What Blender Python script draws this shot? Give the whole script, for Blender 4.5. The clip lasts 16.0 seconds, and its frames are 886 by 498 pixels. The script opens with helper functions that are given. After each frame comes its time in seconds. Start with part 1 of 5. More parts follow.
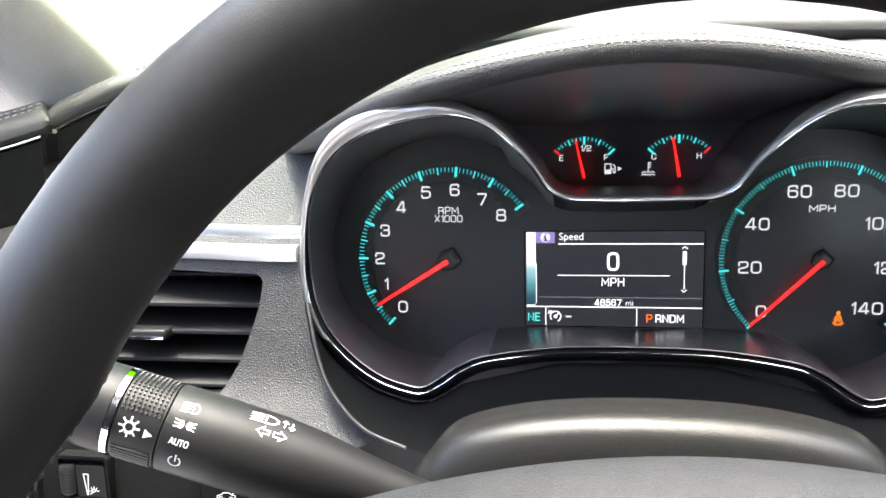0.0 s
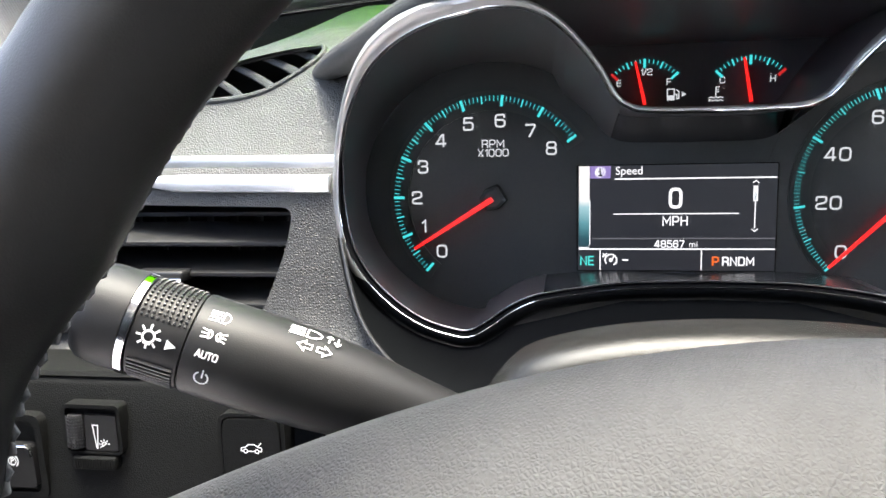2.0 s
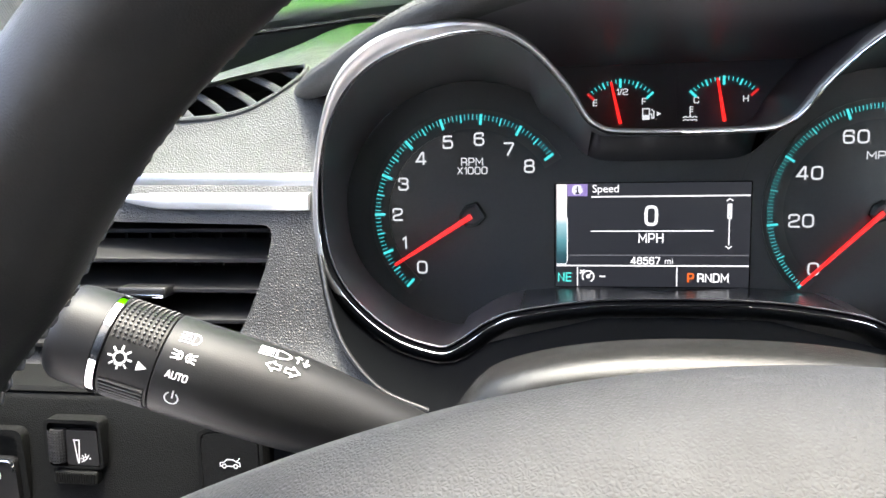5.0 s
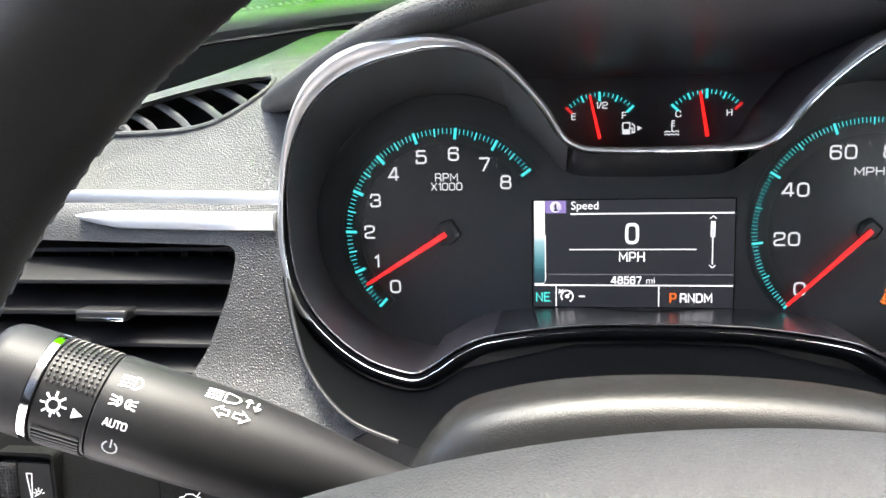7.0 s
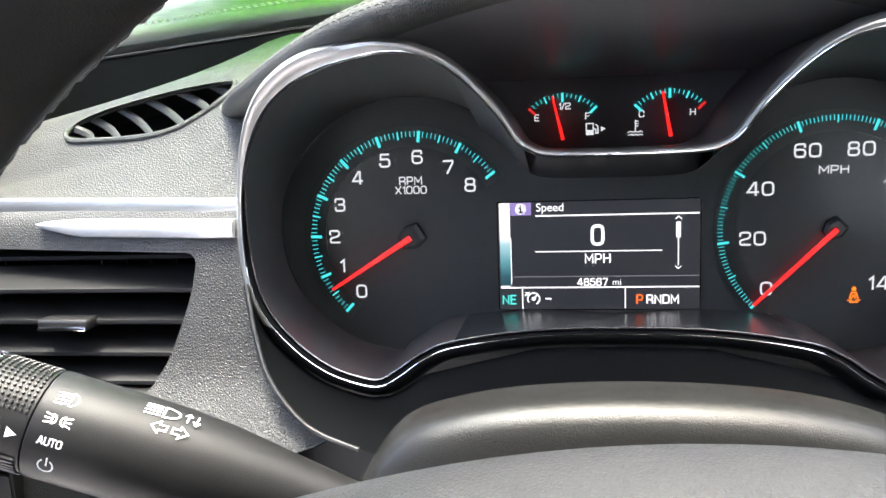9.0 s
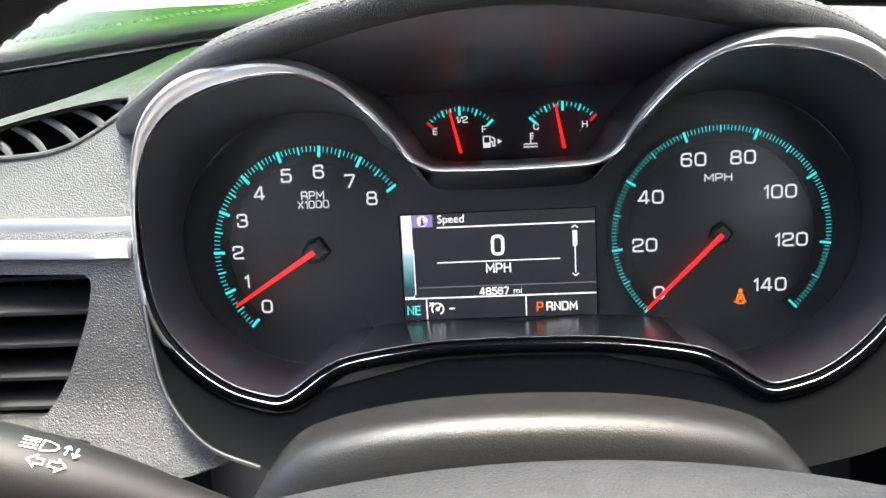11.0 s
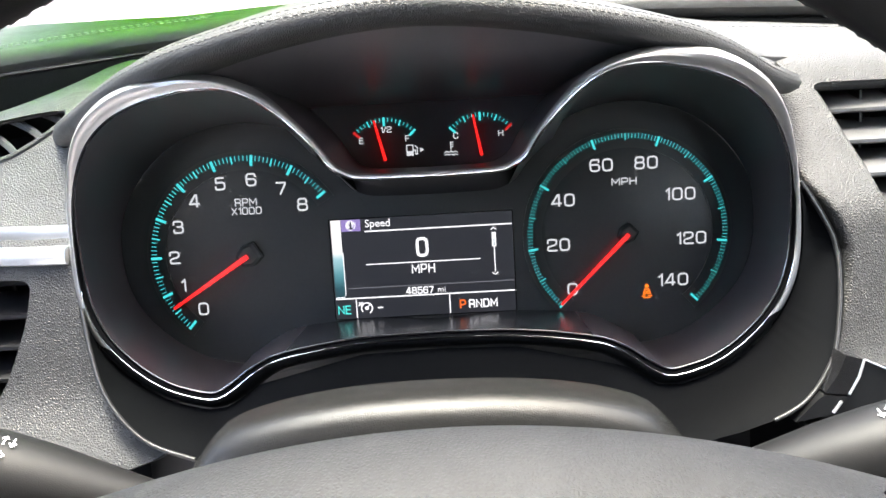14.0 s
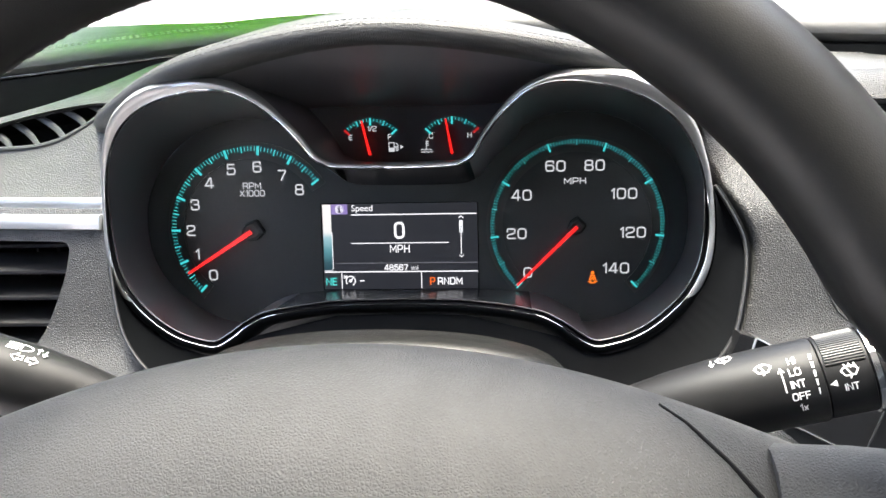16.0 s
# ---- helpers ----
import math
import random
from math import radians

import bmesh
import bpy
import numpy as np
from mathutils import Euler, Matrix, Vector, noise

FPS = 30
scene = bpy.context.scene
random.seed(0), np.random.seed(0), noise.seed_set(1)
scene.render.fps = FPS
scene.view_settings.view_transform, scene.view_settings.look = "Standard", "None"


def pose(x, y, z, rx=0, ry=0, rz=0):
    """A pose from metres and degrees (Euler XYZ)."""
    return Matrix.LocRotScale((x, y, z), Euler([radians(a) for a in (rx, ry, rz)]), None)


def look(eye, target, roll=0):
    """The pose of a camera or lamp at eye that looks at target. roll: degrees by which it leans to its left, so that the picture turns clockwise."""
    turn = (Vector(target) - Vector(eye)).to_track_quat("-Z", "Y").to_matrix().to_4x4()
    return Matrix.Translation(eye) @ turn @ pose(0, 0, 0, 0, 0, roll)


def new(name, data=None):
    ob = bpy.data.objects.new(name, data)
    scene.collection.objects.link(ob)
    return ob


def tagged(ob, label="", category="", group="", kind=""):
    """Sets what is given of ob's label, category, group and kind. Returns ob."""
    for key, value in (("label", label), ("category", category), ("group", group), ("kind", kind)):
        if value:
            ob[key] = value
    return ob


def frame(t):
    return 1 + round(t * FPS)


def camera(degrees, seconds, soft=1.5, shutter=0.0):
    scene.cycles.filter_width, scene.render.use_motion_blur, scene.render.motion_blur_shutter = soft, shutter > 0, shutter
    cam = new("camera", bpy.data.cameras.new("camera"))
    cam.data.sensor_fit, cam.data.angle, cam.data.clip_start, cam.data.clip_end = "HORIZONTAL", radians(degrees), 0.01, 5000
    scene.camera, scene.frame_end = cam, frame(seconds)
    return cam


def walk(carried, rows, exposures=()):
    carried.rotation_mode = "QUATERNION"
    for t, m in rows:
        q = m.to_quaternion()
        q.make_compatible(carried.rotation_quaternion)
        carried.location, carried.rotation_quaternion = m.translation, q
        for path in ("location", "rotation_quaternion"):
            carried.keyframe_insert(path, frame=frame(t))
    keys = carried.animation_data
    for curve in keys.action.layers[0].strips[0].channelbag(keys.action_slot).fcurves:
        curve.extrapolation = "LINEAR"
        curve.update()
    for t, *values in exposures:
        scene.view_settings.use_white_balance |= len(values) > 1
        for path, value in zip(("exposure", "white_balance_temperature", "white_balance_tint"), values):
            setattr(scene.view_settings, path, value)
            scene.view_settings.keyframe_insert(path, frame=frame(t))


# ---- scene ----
cam = camera(58.10, 16.0, soft=1.5, shutter=0.0)
# The cluster's face is the plane y = 0 of the local frame; SEAT leans that frame back and lifts it to its height in the car.
SEAT = pose(0, 0, 1.0, -15, 0, 0)
# seconds, eye, yaw, pitch, roll in the local frame
ROWS = [
    (0, -0.04041, -0.43958, 0.08179, 9.099, -9.204, -1.404),
    (0.5, -0.05744, -0.42741, 0.07605, 9.049, -9.474, -1.030),
    (1, -0.03943, -0.42814, 0.05041, 9.978, -9.290, -1.176),
    (1.5, -0.05873, -0.41673, 0.04048, 9.779, -8.977, -1.303),
    (2, -0.06588, -0.40964, 0.03971, 9.493, -8.568, -1.363),
    (2.5, -0.06036, -0.40446, 0.03800, 9.387, -8.490, -1.407),
    (3, -0.06053, -0.41218, 0.04068, 9.503, -8.434, -1.369),
    (3.5, -0.05821, -0.41486, 0.04410, 9.546, -8.334, -1.342),
    (6, -0.05355, -0.40612, 0.04728, 9.043, -7.984, -1.238),
    (6.5, -0.05142, -0.39964, 0.05021, 8.812, -8.035, -1.253),
    (7, -0.04894, -0.39475, 0.05308, 8.768, -8.214, -1.362),
    (7.5, -0.04711, -0.39498, 0.05353, 8.574, -8.390, -1.452),
    (8, -0.04462, -0.39503, 0.05337, 8.756, -8.414, -1.739),
    (8.5, -0.04280, -0.39211, 0.05345, 8.780, -8.493, -1.861),
    (9, -0.03327, -0.38884, 0.05604, 8.634, -8.522, -2.139),
    (9.5, -0.02370, -0.38832, 0.05809, 7.389, -8.695, -2.382),
    (10, -0.02076, -0.38706, 0.06009, 6.177, -8.811, -2.590),
    (12.5, -0.00949, -0.40178, 0.06500, 1.954, -8.591, -3.149),
    (13, -0.01051, -0.40456, 0.06623, 1.599, -8.736, -3.204),
    (13.5, -0.00958, -0.40622, 0.06593, 1.263, -8.626, -3.221),
    (14, 0.00070, -0.41524, 0.06322, 0.889, -8.507, -3.275),
    (14.5, 0.01292, -0.42158, 0.06494, 0.630, -8.407, -3.267),
    (15, 0.01462, -0.43249, 0.07350, 0.613, -8.381, -3.217),
    (15.5, 0.02098, -0.44979, 0.07434, 1.084, -8.551, -2.499),
    (16, 0.04494, -0.48283, 0.06037, 4.154, -8.160, -1.205),
]
walk(cam, [(t, SEAT @ pose(x, y, z, 90 + p, 0, h) @ pose(0, 0, 0, 0, 0, r)) for t, x, y, z, h, p, r in ROWS], exposures=((0.0, 3.92, 6800, 12), (1.5, 3.66, 6800, 12), (3.2, 3.92, 6800, 12), (8.0, 3.92, 6800, 12), (10.0, 3.90, 6800, 12), (12.5, 3.78, 6800, 12), (15.5, 3.76, 6800, 12), (16.0, 3.60, 6800, 12)))

# ---------------------------------------------------------------- world, sun, exposure
CABIN = pose(0, 0, 1.0)

world = bpy.data.worlds.new("clear_noon")
scene.world = world
world.use_nodes = True
wn = world.node_tree.nodes
sky = wn.new("ShaderNodeTexSky")
sky.sky_type = "NISHITA"
sky.sun_disc = False
sky.sun_elevation, sky.sun_rotation = radians(79), radians(30)
sky.air_density, sky.dust_density, sky.ozone_density = 1.0, 5.0, 1.0
world.node_tree.links.new(sky.outputs["Color"], wn["Background"].inputs["Color"])
wn["Background"].inputs["Strength"].default_value = 0.15

sun_data = bpy.data.lights.new("sun", "SUN")
sun_data.energy, sun_data.angle, sun_data.color = 1.0, radians(14), (1.0, 0.985, 0.965)
sun = new("sun", sun_data)
SUN_FROM = Vector((-0.9, 1.2, 8.0))
sun.matrix_world = look(SUN_FROM, (0, 0, 0))

# ---------------------------------------------------------------- materials


def material(name, color, rough=0.5, metal=0.0, spec=0.5, grain=None, mottle=0.0, coat=0.0, wear=0.0):
    """A principled surface. grain: (kind, cells per metre, depth); mottle: how far the tone drifts; wear: how far the gloss drifts."""
    m = bpy.data.materials.new(name)
    m.use_nodes = True
    nodes, links = m.node_tree.nodes, m.node_tree.links
    b = nodes["Principled BSDF"]
    b.inputs["Base Color"].default_value = (*color, 1)
    b.inputs["Roughness"].default_value = rough
    b.inputs["Metallic"].default_value = metal
    b.inputs["Specular IOR Level"].default_value = spec
    b.inputs["Coat Weight"].default_value = coat
    b.inputs["Coat Roughness"].default_value = 0.08
    co = nodes.new("ShaderNodeTexCoord")
    if mottle:
        n = nodes.new("ShaderNodeTexNoise")
        n.inputs["Scale"].default_value, n.inputs["Detail"].default_value = 38, 6
        links.new(co.outputs["Object"], n.inputs["Vector"])
        n2 = nodes.new("ShaderNodeTexNoise")
        n2.inputs["Scale"].default_value, n2.inputs["Detail"].default_value = 700, 3
        links.new(co.outputs["Object"], n2.inputs["Vector"])
        add = nodes.new("ShaderNodeMath")
        add.operation = "ADD"
        links.new(n.outputs["Fac"], add.inputs[0])
        links.new(n2.outputs["Fac"], add.inputs[1])
        r = nodes.new("ShaderNodeMapRange")
        r.inputs["From Min"].default_value, r.inputs["From Max"].default_value = 0.6, 1.4
        r.inputs["To Min"].default_value, r.inputs["To Max"].default_value = 1 - mottle, 1 + mottle
        links.new(add.outputs[0], r.inputs["Value"])
        mul = nodes.new("ShaderNodeVectorMath")
        mul.operation = "SCALE"
        mul.inputs[0].default_value = color
        links.new(r.outputs[0], mul.inputs["Scale"])
        links.new(mul.outputs[0], b.inputs["Base Color"])
    if wear:
        n = nodes.new("ShaderNodeTexNoise")
        n.inputs["Scale"].default_value, n.inputs["Detail"].default_value = 60, 8
        links.new(co.outputs["Object"], n.inputs["Vector"])
        r = nodes.new("ShaderNodeMapRange")
        r.inputs["From Min"].default_value, r.inputs["From Max"].default_value = 0.3, 0.7
        r.inputs["To Min"].default_value, r.inputs["To Max"].default_value = max(0.02, rough - wear), rough + wear
        links.new(n.outputs["Fac"], r.inputs["Value"])
        links.new(r.outputs[0], b.inputs["Roughness"])
    if grain:
        kind, cells, depth = grain
        bump = nodes.new("ShaderNodeBump")
        bump.inputs["Distance"].default_value = 0.0006
        bump.inputs["Strength"].default_value = depth
        if kind == "leather":
            warp = nodes.new("ShaderNodeTexNoise")
            warp.inputs["Scale"].default_value, warp.inputs["Detail"].default_value = cells * 0.6, 2
            links.new(co.outputs["Object"], warp.inputs["Vector"])
            off = nodes.new("ShaderNodeVectorMath")
            off.operation = "MULTIPLY_ADD"
            off.inputs[1].default_value = (0.6 / cells,) * 3
            links.new(warp.outputs["Color"], off.inputs[0])
            links.new(co.outputs["Object"], off.inputs[2])
            v = nodes.new("ShaderNodeTexVoronoi")
            v.feature = "DISTANCE_TO_EDGE"
            v.inputs["Scale"].default_value = cells
            links.new(off.outputs[0], v.inputs["Vector"])
            r = nodes.new("ShaderNodeMapRange")
            r.interpolation_type = "SMOOTHSTEP"
            r.inputs["From Max"].default_value = 0.4
            links.new(v.outputs["Distance"], r.inputs["Value"])
            links.new(r.outputs[0], bump.inputs["Height"])
        elif kind == "rib":
            w = nodes.new("ShaderNodeTexWave")
            w.bands_direction = "DIAGONAL"
            w.inputs["Scale"].default_value, w.inputs["Distortion"].default_value = cells, 0.3
            links.new(co.outputs["Object"], w.inputs["Vector"])
            links.new(w.outputs["Fac"], bump.inputs["Height"])
        else:
            n = nodes.new("ShaderNodeTexNoise")
            n.inputs["Scale"].default_value, n.inputs["Detail"].default_value = cells, 4
            links.new(co.outputs["Object"], n.inputs["Vector"])
            links.new(n.outputs["Fac"], bump.inputs["Height"])
        links.new(bump.outputs[0], b.inputs["Normal"])
    return m


GLOW = 0.5 ** 3.45  # lit markings against the camera's exposure


def glowing(name, color, strength):
    """A lit marking or a lit part of a screen."""
    m = bpy.data.materials.new(name)
    m.use_nodes = True
    b = m.node_tree.nodes["Principled BSDF"]
    b.inputs["Base Color"].default_value = (0.02, 0.02, 0.02, 1)
    b.inputs["Roughness"].default_value = 0.4
    b.inputs["Emission Color"].default_value = (*color, 1)
    b.inputs["Emission Strength"].default_value = strength * GLOW
    return m


M_GRAIN = material("grained_dash_vinyl", (0.042, 0.042, 0.041), 0.48, spec=0.42, grain=("leather", 780, 0.6), mottle=0.12, wear=0.05)
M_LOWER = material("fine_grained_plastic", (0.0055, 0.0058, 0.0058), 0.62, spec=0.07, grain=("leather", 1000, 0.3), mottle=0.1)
M_PAD = material("stitched_leatherette", (0.052, 0.052, 0.0512), 0.5, spec=0.4, grain=("leather", 1050, 0.36), mottle=0.12, wear=0.05)
M_WHEEL = material("worn_wheel_leather", (0.0115, 0.0111, 0.0107), 0.45, spec=0.34, grain=("leather", 1300, 0.06), mottle=0.15, wear=0.05)
M_AIRBAG = material("airbag_cover_vinyl", (0.046, 0.046, 0.0457), 0.68, spec=0.3, grain=("leather", 900, 0.3), mottle=0.1, wear=0.05)
M_COLUMN = material("column_shroud_plastic", (0.012, 0.012, 0.012), 0.26, spec=0.25, grain=("noise", 2000, 0.3), mottle=0.1)
M_STALK = material("satin_stalk_plastic", (0.0085, 0.0085, 0.009), 0.48, spec=0.24, grain=("noise", 2500, 0.12), mottle=0.08)
M_KNURL = material("knurled_ring_plastic", (0.02, 0.02, 0.021), 0.4)
M_SATIN = material("dark_satin_bezel", (0.16, 0.163, 0.167), 0.22, metal=0.85, mottle=0.05, wear=0.04)
M_CHROME = material("chrome_trim", (0.82, 0.83, 0.84), 0.1, metal=1.0, wear=0.03)
M_BRUSHED = material("satin_silver_trim", (0.78, 0.785, 0.79), 0.4, metal=0.75, wear=0.05)
# Darker base than the lower strip's silver, in place of a dim reflection.
M_STRIP = material("dim_reflection_silver_trim", (0.62, 0.625, 0.63), 0.3, metal=0.85, wear=0.02)
M_BLACK = material("gloss_black_plastic", (0.015, 0.015, 0.016), 0.16, coat=0.3, wear=0.05)
M_UNDER = material("satin_black_underside", (0.16, 0.156, 0.168), 0.34, spec=0.35, mottle=0.05)
M_GAUGE = material("matt_black_gauge_panel", (0.075, 0.073, 0.079), 0.5, spec=0.3, mottle=0.05)
M_BEZEL = material("satin_silver_bezel", (0.47, 0.467, 0.46), 0.44, metal=0.85, wear=0.03)
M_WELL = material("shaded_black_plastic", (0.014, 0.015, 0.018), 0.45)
M_INNER = material("satin_black_housing", (0.058, 0.05, 0.054), 0.36, spec=0.4, mottle=0.05)
M_LEDGE = material("gloss_black_ledge", (0.04, 0.0395, 0.042), 0.24, spec=0.42, mottle=0.05)
M_PIPE = material("satin_skirt_edge", (0.03, 0.03, 0.03), 0.3, spec=0.45)
M_DIAL = material("charcoal_dial_face", (0.042, 0.045, 0.046), 0.26, grain=("noise", 3000, 0.04), mottle=0.06)
M_TRACK = material("gloss_tick_track", (0.018, 0.018, 0.019), 0.3)
M_SCREEN = material("display_glass", (0.006, 0.007, 0.009), 0.14, coat=0.2)
M_SKIRT = material("dark_skirt_plastic", (0.0048, 0.0052, 0.0058), 0.6, spec=0.03, grain=("noise", 2000, 0.08), mottle=0.08)
# Near-black filler; where it stands for a gap, the shade is its colour.
M_VOID = material("unlit_black_filler", (0.008, 0.008, 0.0085), 0.9, spec=0.1)
M_SLAT = material("vent_slat_plastic", (0.013, 0.013, 0.0135), 0.4, spec=0.36, mottle=0.1, wear=0.05)
# Lighter copy of the slat plastic, with that vent's sunlight in its colour.
M_SUNLIT_SLAT = material("sunlit_vent_slat_plastic", (0.07, 0.07, 0.071), 0.36, mottle=0.1, wear=0.05)
M_THREAD = material("grey_stitching_thread", (0.32, 0.31, 0.3), 0.8)
M_DARKTHREAD = material("dark_stitching_thread", (0.11, 0.11, 0.11), 0.9, spec=0.2)
M_HOODTHREAD = material("matching_grey_thread", (0.07, 0.07, 0.069), 0.7)
M_PRINT = material("white_printed_marking", (0.78, 0.78, 0.77), 0.6)
M_FABRIC = material("pale_woven_pillar_fabric", (0.36, 0.352, 0.315), 0.9, grain=("rib", 330, 0.4), mottle=0.08)
M_HEAD = material("pale_headlining", (0.62, 0.6, 0.57), 0.9, grain=("noise", 900, 0.3), mottle=0.05)
M_CLOTH = material("dark_grey_cloth", (0.06, 0.06, 0.062), 0.9, spec=0.2, grain=("noise", 900, 0.5), mottle=0.15)
M_CARPET = material("dark_carpet", (0.025, 0.025, 0.026), 0.95, grain=("noise", 700, 0.8), mottle=0.2)
M_TEAL = glowing("teal_tick_light", (0.035, 0.57, 0.6), 1.15)
M_WHITE = glowing("white_numeral_light", (0.72, 0.77, 0.84), 0.8)
M_RED = glowing("red_needle_light", (1.0, 0.016, 0.014), 1.35)
M_REDMARK = glowing("red_mark_light", (0.8, 0.03, 0.03), 0.7)
M_AMBER = glowing("amber_warning_light", (1.0, 0.2, 0.01), 1.5)
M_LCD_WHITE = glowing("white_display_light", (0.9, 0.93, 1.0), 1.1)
M_LCD_TEAL = glowing("teal_display_light", (0.06, 0.75, 0.7), 1.1)
M_LCD_ORANGE = glowing("orange_display_light", (1.0, 0.16, 0.02), 1.0)
M_LCD_VIOLET = glowing("violet_display_light", (0.32, 0.24, 0.62), 0.8)
M_LCD_GREY = glowing("grey_display_light", (0.25, 0.26, 0.3), 0.6)
M_LCD_BACK = glowing("dark_display_light", (0.022, 0.024, 0.032), 0.7)
M_LCD_BLUE = glowing("blue_grey_display_light", (0.16, 0.36, 0.46), 0.5)
M_LCD_SHADE = glowing("shaded_display_light", (1, 1, 1), 0.9)
shn = M_LCD_SHADE.node_tree.nodes
shc, shx, shr = shn.new("ShaderNodeTexCoord"), shn.new("ShaderNodeSeparateXYZ"), shn.new("ShaderNodeValToRGB")
for pos, col in ((0.12, (0.02, 0.1, 0.13, 1)), (0.3, (0.1, 0.32, 0.38, 1)), (0.5, (0.35, 0.62, 0.7, 1)), (0.58, (0.95, 0.98, 1, 1))):
    shr.color_ramp.elements.new(pos).color = col
shr.color_ramp.elements[0].color = (0.02, 0.06, 0.08, 1)
M_LCD_SHADE.node_tree.links.new(shc.outputs["Generated"], shx.inputs[0])
M_LCD_SHADE.node_tree.links.new(shx.outputs["Z"], shr.inputs[0])
for node in list(shn):
    if "Emission Color" in node.inputs.keys():
        M_LCD_SHADE.node_tree.links.new(shr.outputs[0], node.inputs["Emission Color"])
    elif node.type == "EMISSION":
        M_LCD_SHADE.node_tree.links.new(shr.outputs[0], node.inputs["Color"])

# ---------------------------------------------------------------- mesh helpers (millimetres)
ATTACH = {}


def steps(a, b, n, endpoint=True):
    return np.linspace(a, b, n, endpoint=endpoint).tolist()


def thing(name, label, category, base=(0, 0, 0), frame_of=None, group="", kind=""):
    """An empty at a thing's base, given in millimetres of its frame, that parents the thing's parts."""
    ob = new(name)
    ob.empty_display_size = 0.02
    f = SEAT if frame_of is None else frame_of
    ob.matrix_world = f @ Matrix.Translation(Vector(base) * 0.001)
    ATTACH[ob.name] = Vector(base)
    return tagged(ob, label, category, group, kind)


def finish(bm, mat, smooth=40, name="mesh", base=(0, 0, 0)):
    me = bpy.data.meshes.new(name)
    bmesh.ops.translate(bm, verts=bm.verts, vec=-Vector(base))
    bmesh.ops.scale(bm, verts=bm.verts, vec=(0.001,) * 3)
    bm.to_mesh(me)
    bm.free()
    me.materials.append(mat)
    if smooth:
        me.polygons.foreach_set("use_smooth", [True] * len(me.polygons))
        me.set_sharp_from_angle(angle=radians(smooth))
    return me


def part(name, bm, mat, parent, label="", smooth=40):
    """Links a bmesh, built in the millimetres of the thing's frame, as one mesh under a thing or a part."""
    ob = new(name, finish(bm, mat, smooth, name, ATTACH[parent.name]))
    ob.parent = parent
    ATTACH[ob.name] = ATTACH[parent.name]
    return tagged(ob, label)


def piece(name, mesh, parent, m):
    """One more object on a shared mesh, at the pose m in metres of its parent."""
    ob = new(name, mesh)
    ob.parent = parent
    ob.matrix_basis = m
    return ob


def sheet(rows, around=False, ends=False):
    """A surface through rows of points; around: each row closes on itself; ends: cap the first and the last row."""
    bm = bmesh.new()
    vs = [[bm.verts.new(p) for p in row] for row in rows]
    n = len(rows[0])
    for a, b in zip(vs, vs[1:]):
        for j in range(n if around else n - 1):
            k = (j + 1) % n
            bm.faces.new((a[j], a[k], b[k], b[j]))
    if ends:
        bm.faces.new(vs[0][::-1])
        bm.faces.new(vs[-1])
    bmesh.ops.recalc_face_normals(bm, faces=bm.faces)
    return bm


def thick(rows, off):
    """A solid between a surface and its copy moved by off."""
    bm = bmesh.new()
    off = Vector(off)
    a = [[bm.verts.new(p) for p in row] for row in rows]
    b = [[bm.verts.new(Vector(p) + off) for p in row] for row in rows]
    h, w = len(rows), len(rows[0])
    for i in range(h - 1):
        for j in range(w - 1):
            bm.faces.new((a[i][j], a[i][j + 1], a[i + 1][j + 1], a[i + 1][j]))
            bm.faces.new((b[i][j], b[i + 1][j], b[i + 1][j + 1], b[i][j + 1]))
    for i in range(h - 1):
        for j in (0, w - 1):
            bm.faces.new((a[i][j], a[i + 1][j], b[i + 1][j], b[i][j]))
    for j in range(w - 1):
        for i in (0, h - 1):
            bm.faces.new((a[i][j], a[i][j + 1], b[i][j + 1], b[i][j]))
    bmesh.ops.recalc_face_normals(bm, faces=bm.faces)
    return bm


def prism(poly, y0, y1, lean=0.0):
    """A polygon of (x, z) drawn out from y0 to y1."""
    bm = bmesh.new()
    a = [bm.verts.new((x, y0, z)) for x, z in poly]
    b = [bm.verts.new((x + lean, y1, z)) for x, z in poly]
    n = len(poly)
    bm.faces.new(a)
    bm.faces.new(b[::-1])
    for i in range(n):
        bm.faces.new((a[i], b[i], b[(i + 1) % n], a[(i + 1) % n]))
    bmesh.ops.recalc_face_normals(bm, faces=bm.faces)
    return bm


def block(c, s, bevel=0.0, seg=2):
    bm = bmesh.new()
    bmesh.ops.create_cube(bm, size=1.0)
    bmesh.ops.scale(bm, verts=bm.verts, vec=s)
    if bevel:
        bmesh.ops.bevel(bm, geom=bm.edges[:], offset=bevel, segments=seg, profile=0.6, affect="EDGES")
    bmesh.ops.translate(bm, verts=bm.verts, vec=c)
    return bm


def tube(path, r, n=10, closed=False):
    """A round bar along a path; r may be a number or a list."""
    path = [Vector(p) for p in path]
    m = len(path)
    rs = [r] * m if isinstance(r, (int, float)) else r
    rows, side = [], None
    for i, p in enumerate(path):
        a = path[(i - 1) % m] if closed or i > 0 else p
        b = path[(i + 1) % m] if closed or i < m - 1 else p
        d = (b - a).normalized()
        if side is None:
            side = d.orthogonal().normalized()
        side = (side - d * side.dot(d)).normalized()
        up = d.cross(side)
        rows.append([p + rs[i] * (math.cos(k) * side + math.sin(k) * up) for k in steps(0, 2 * math.pi, n, endpoint=False)])
    if closed:
        rows.append(rows[0])
        bm = sheet(rows, around=True)
        bmesh.ops.remove_doubles(bm, verts=bm.verts, dist=1e-4)
        return bm
    return sheet(rows, around=True, ends=True)


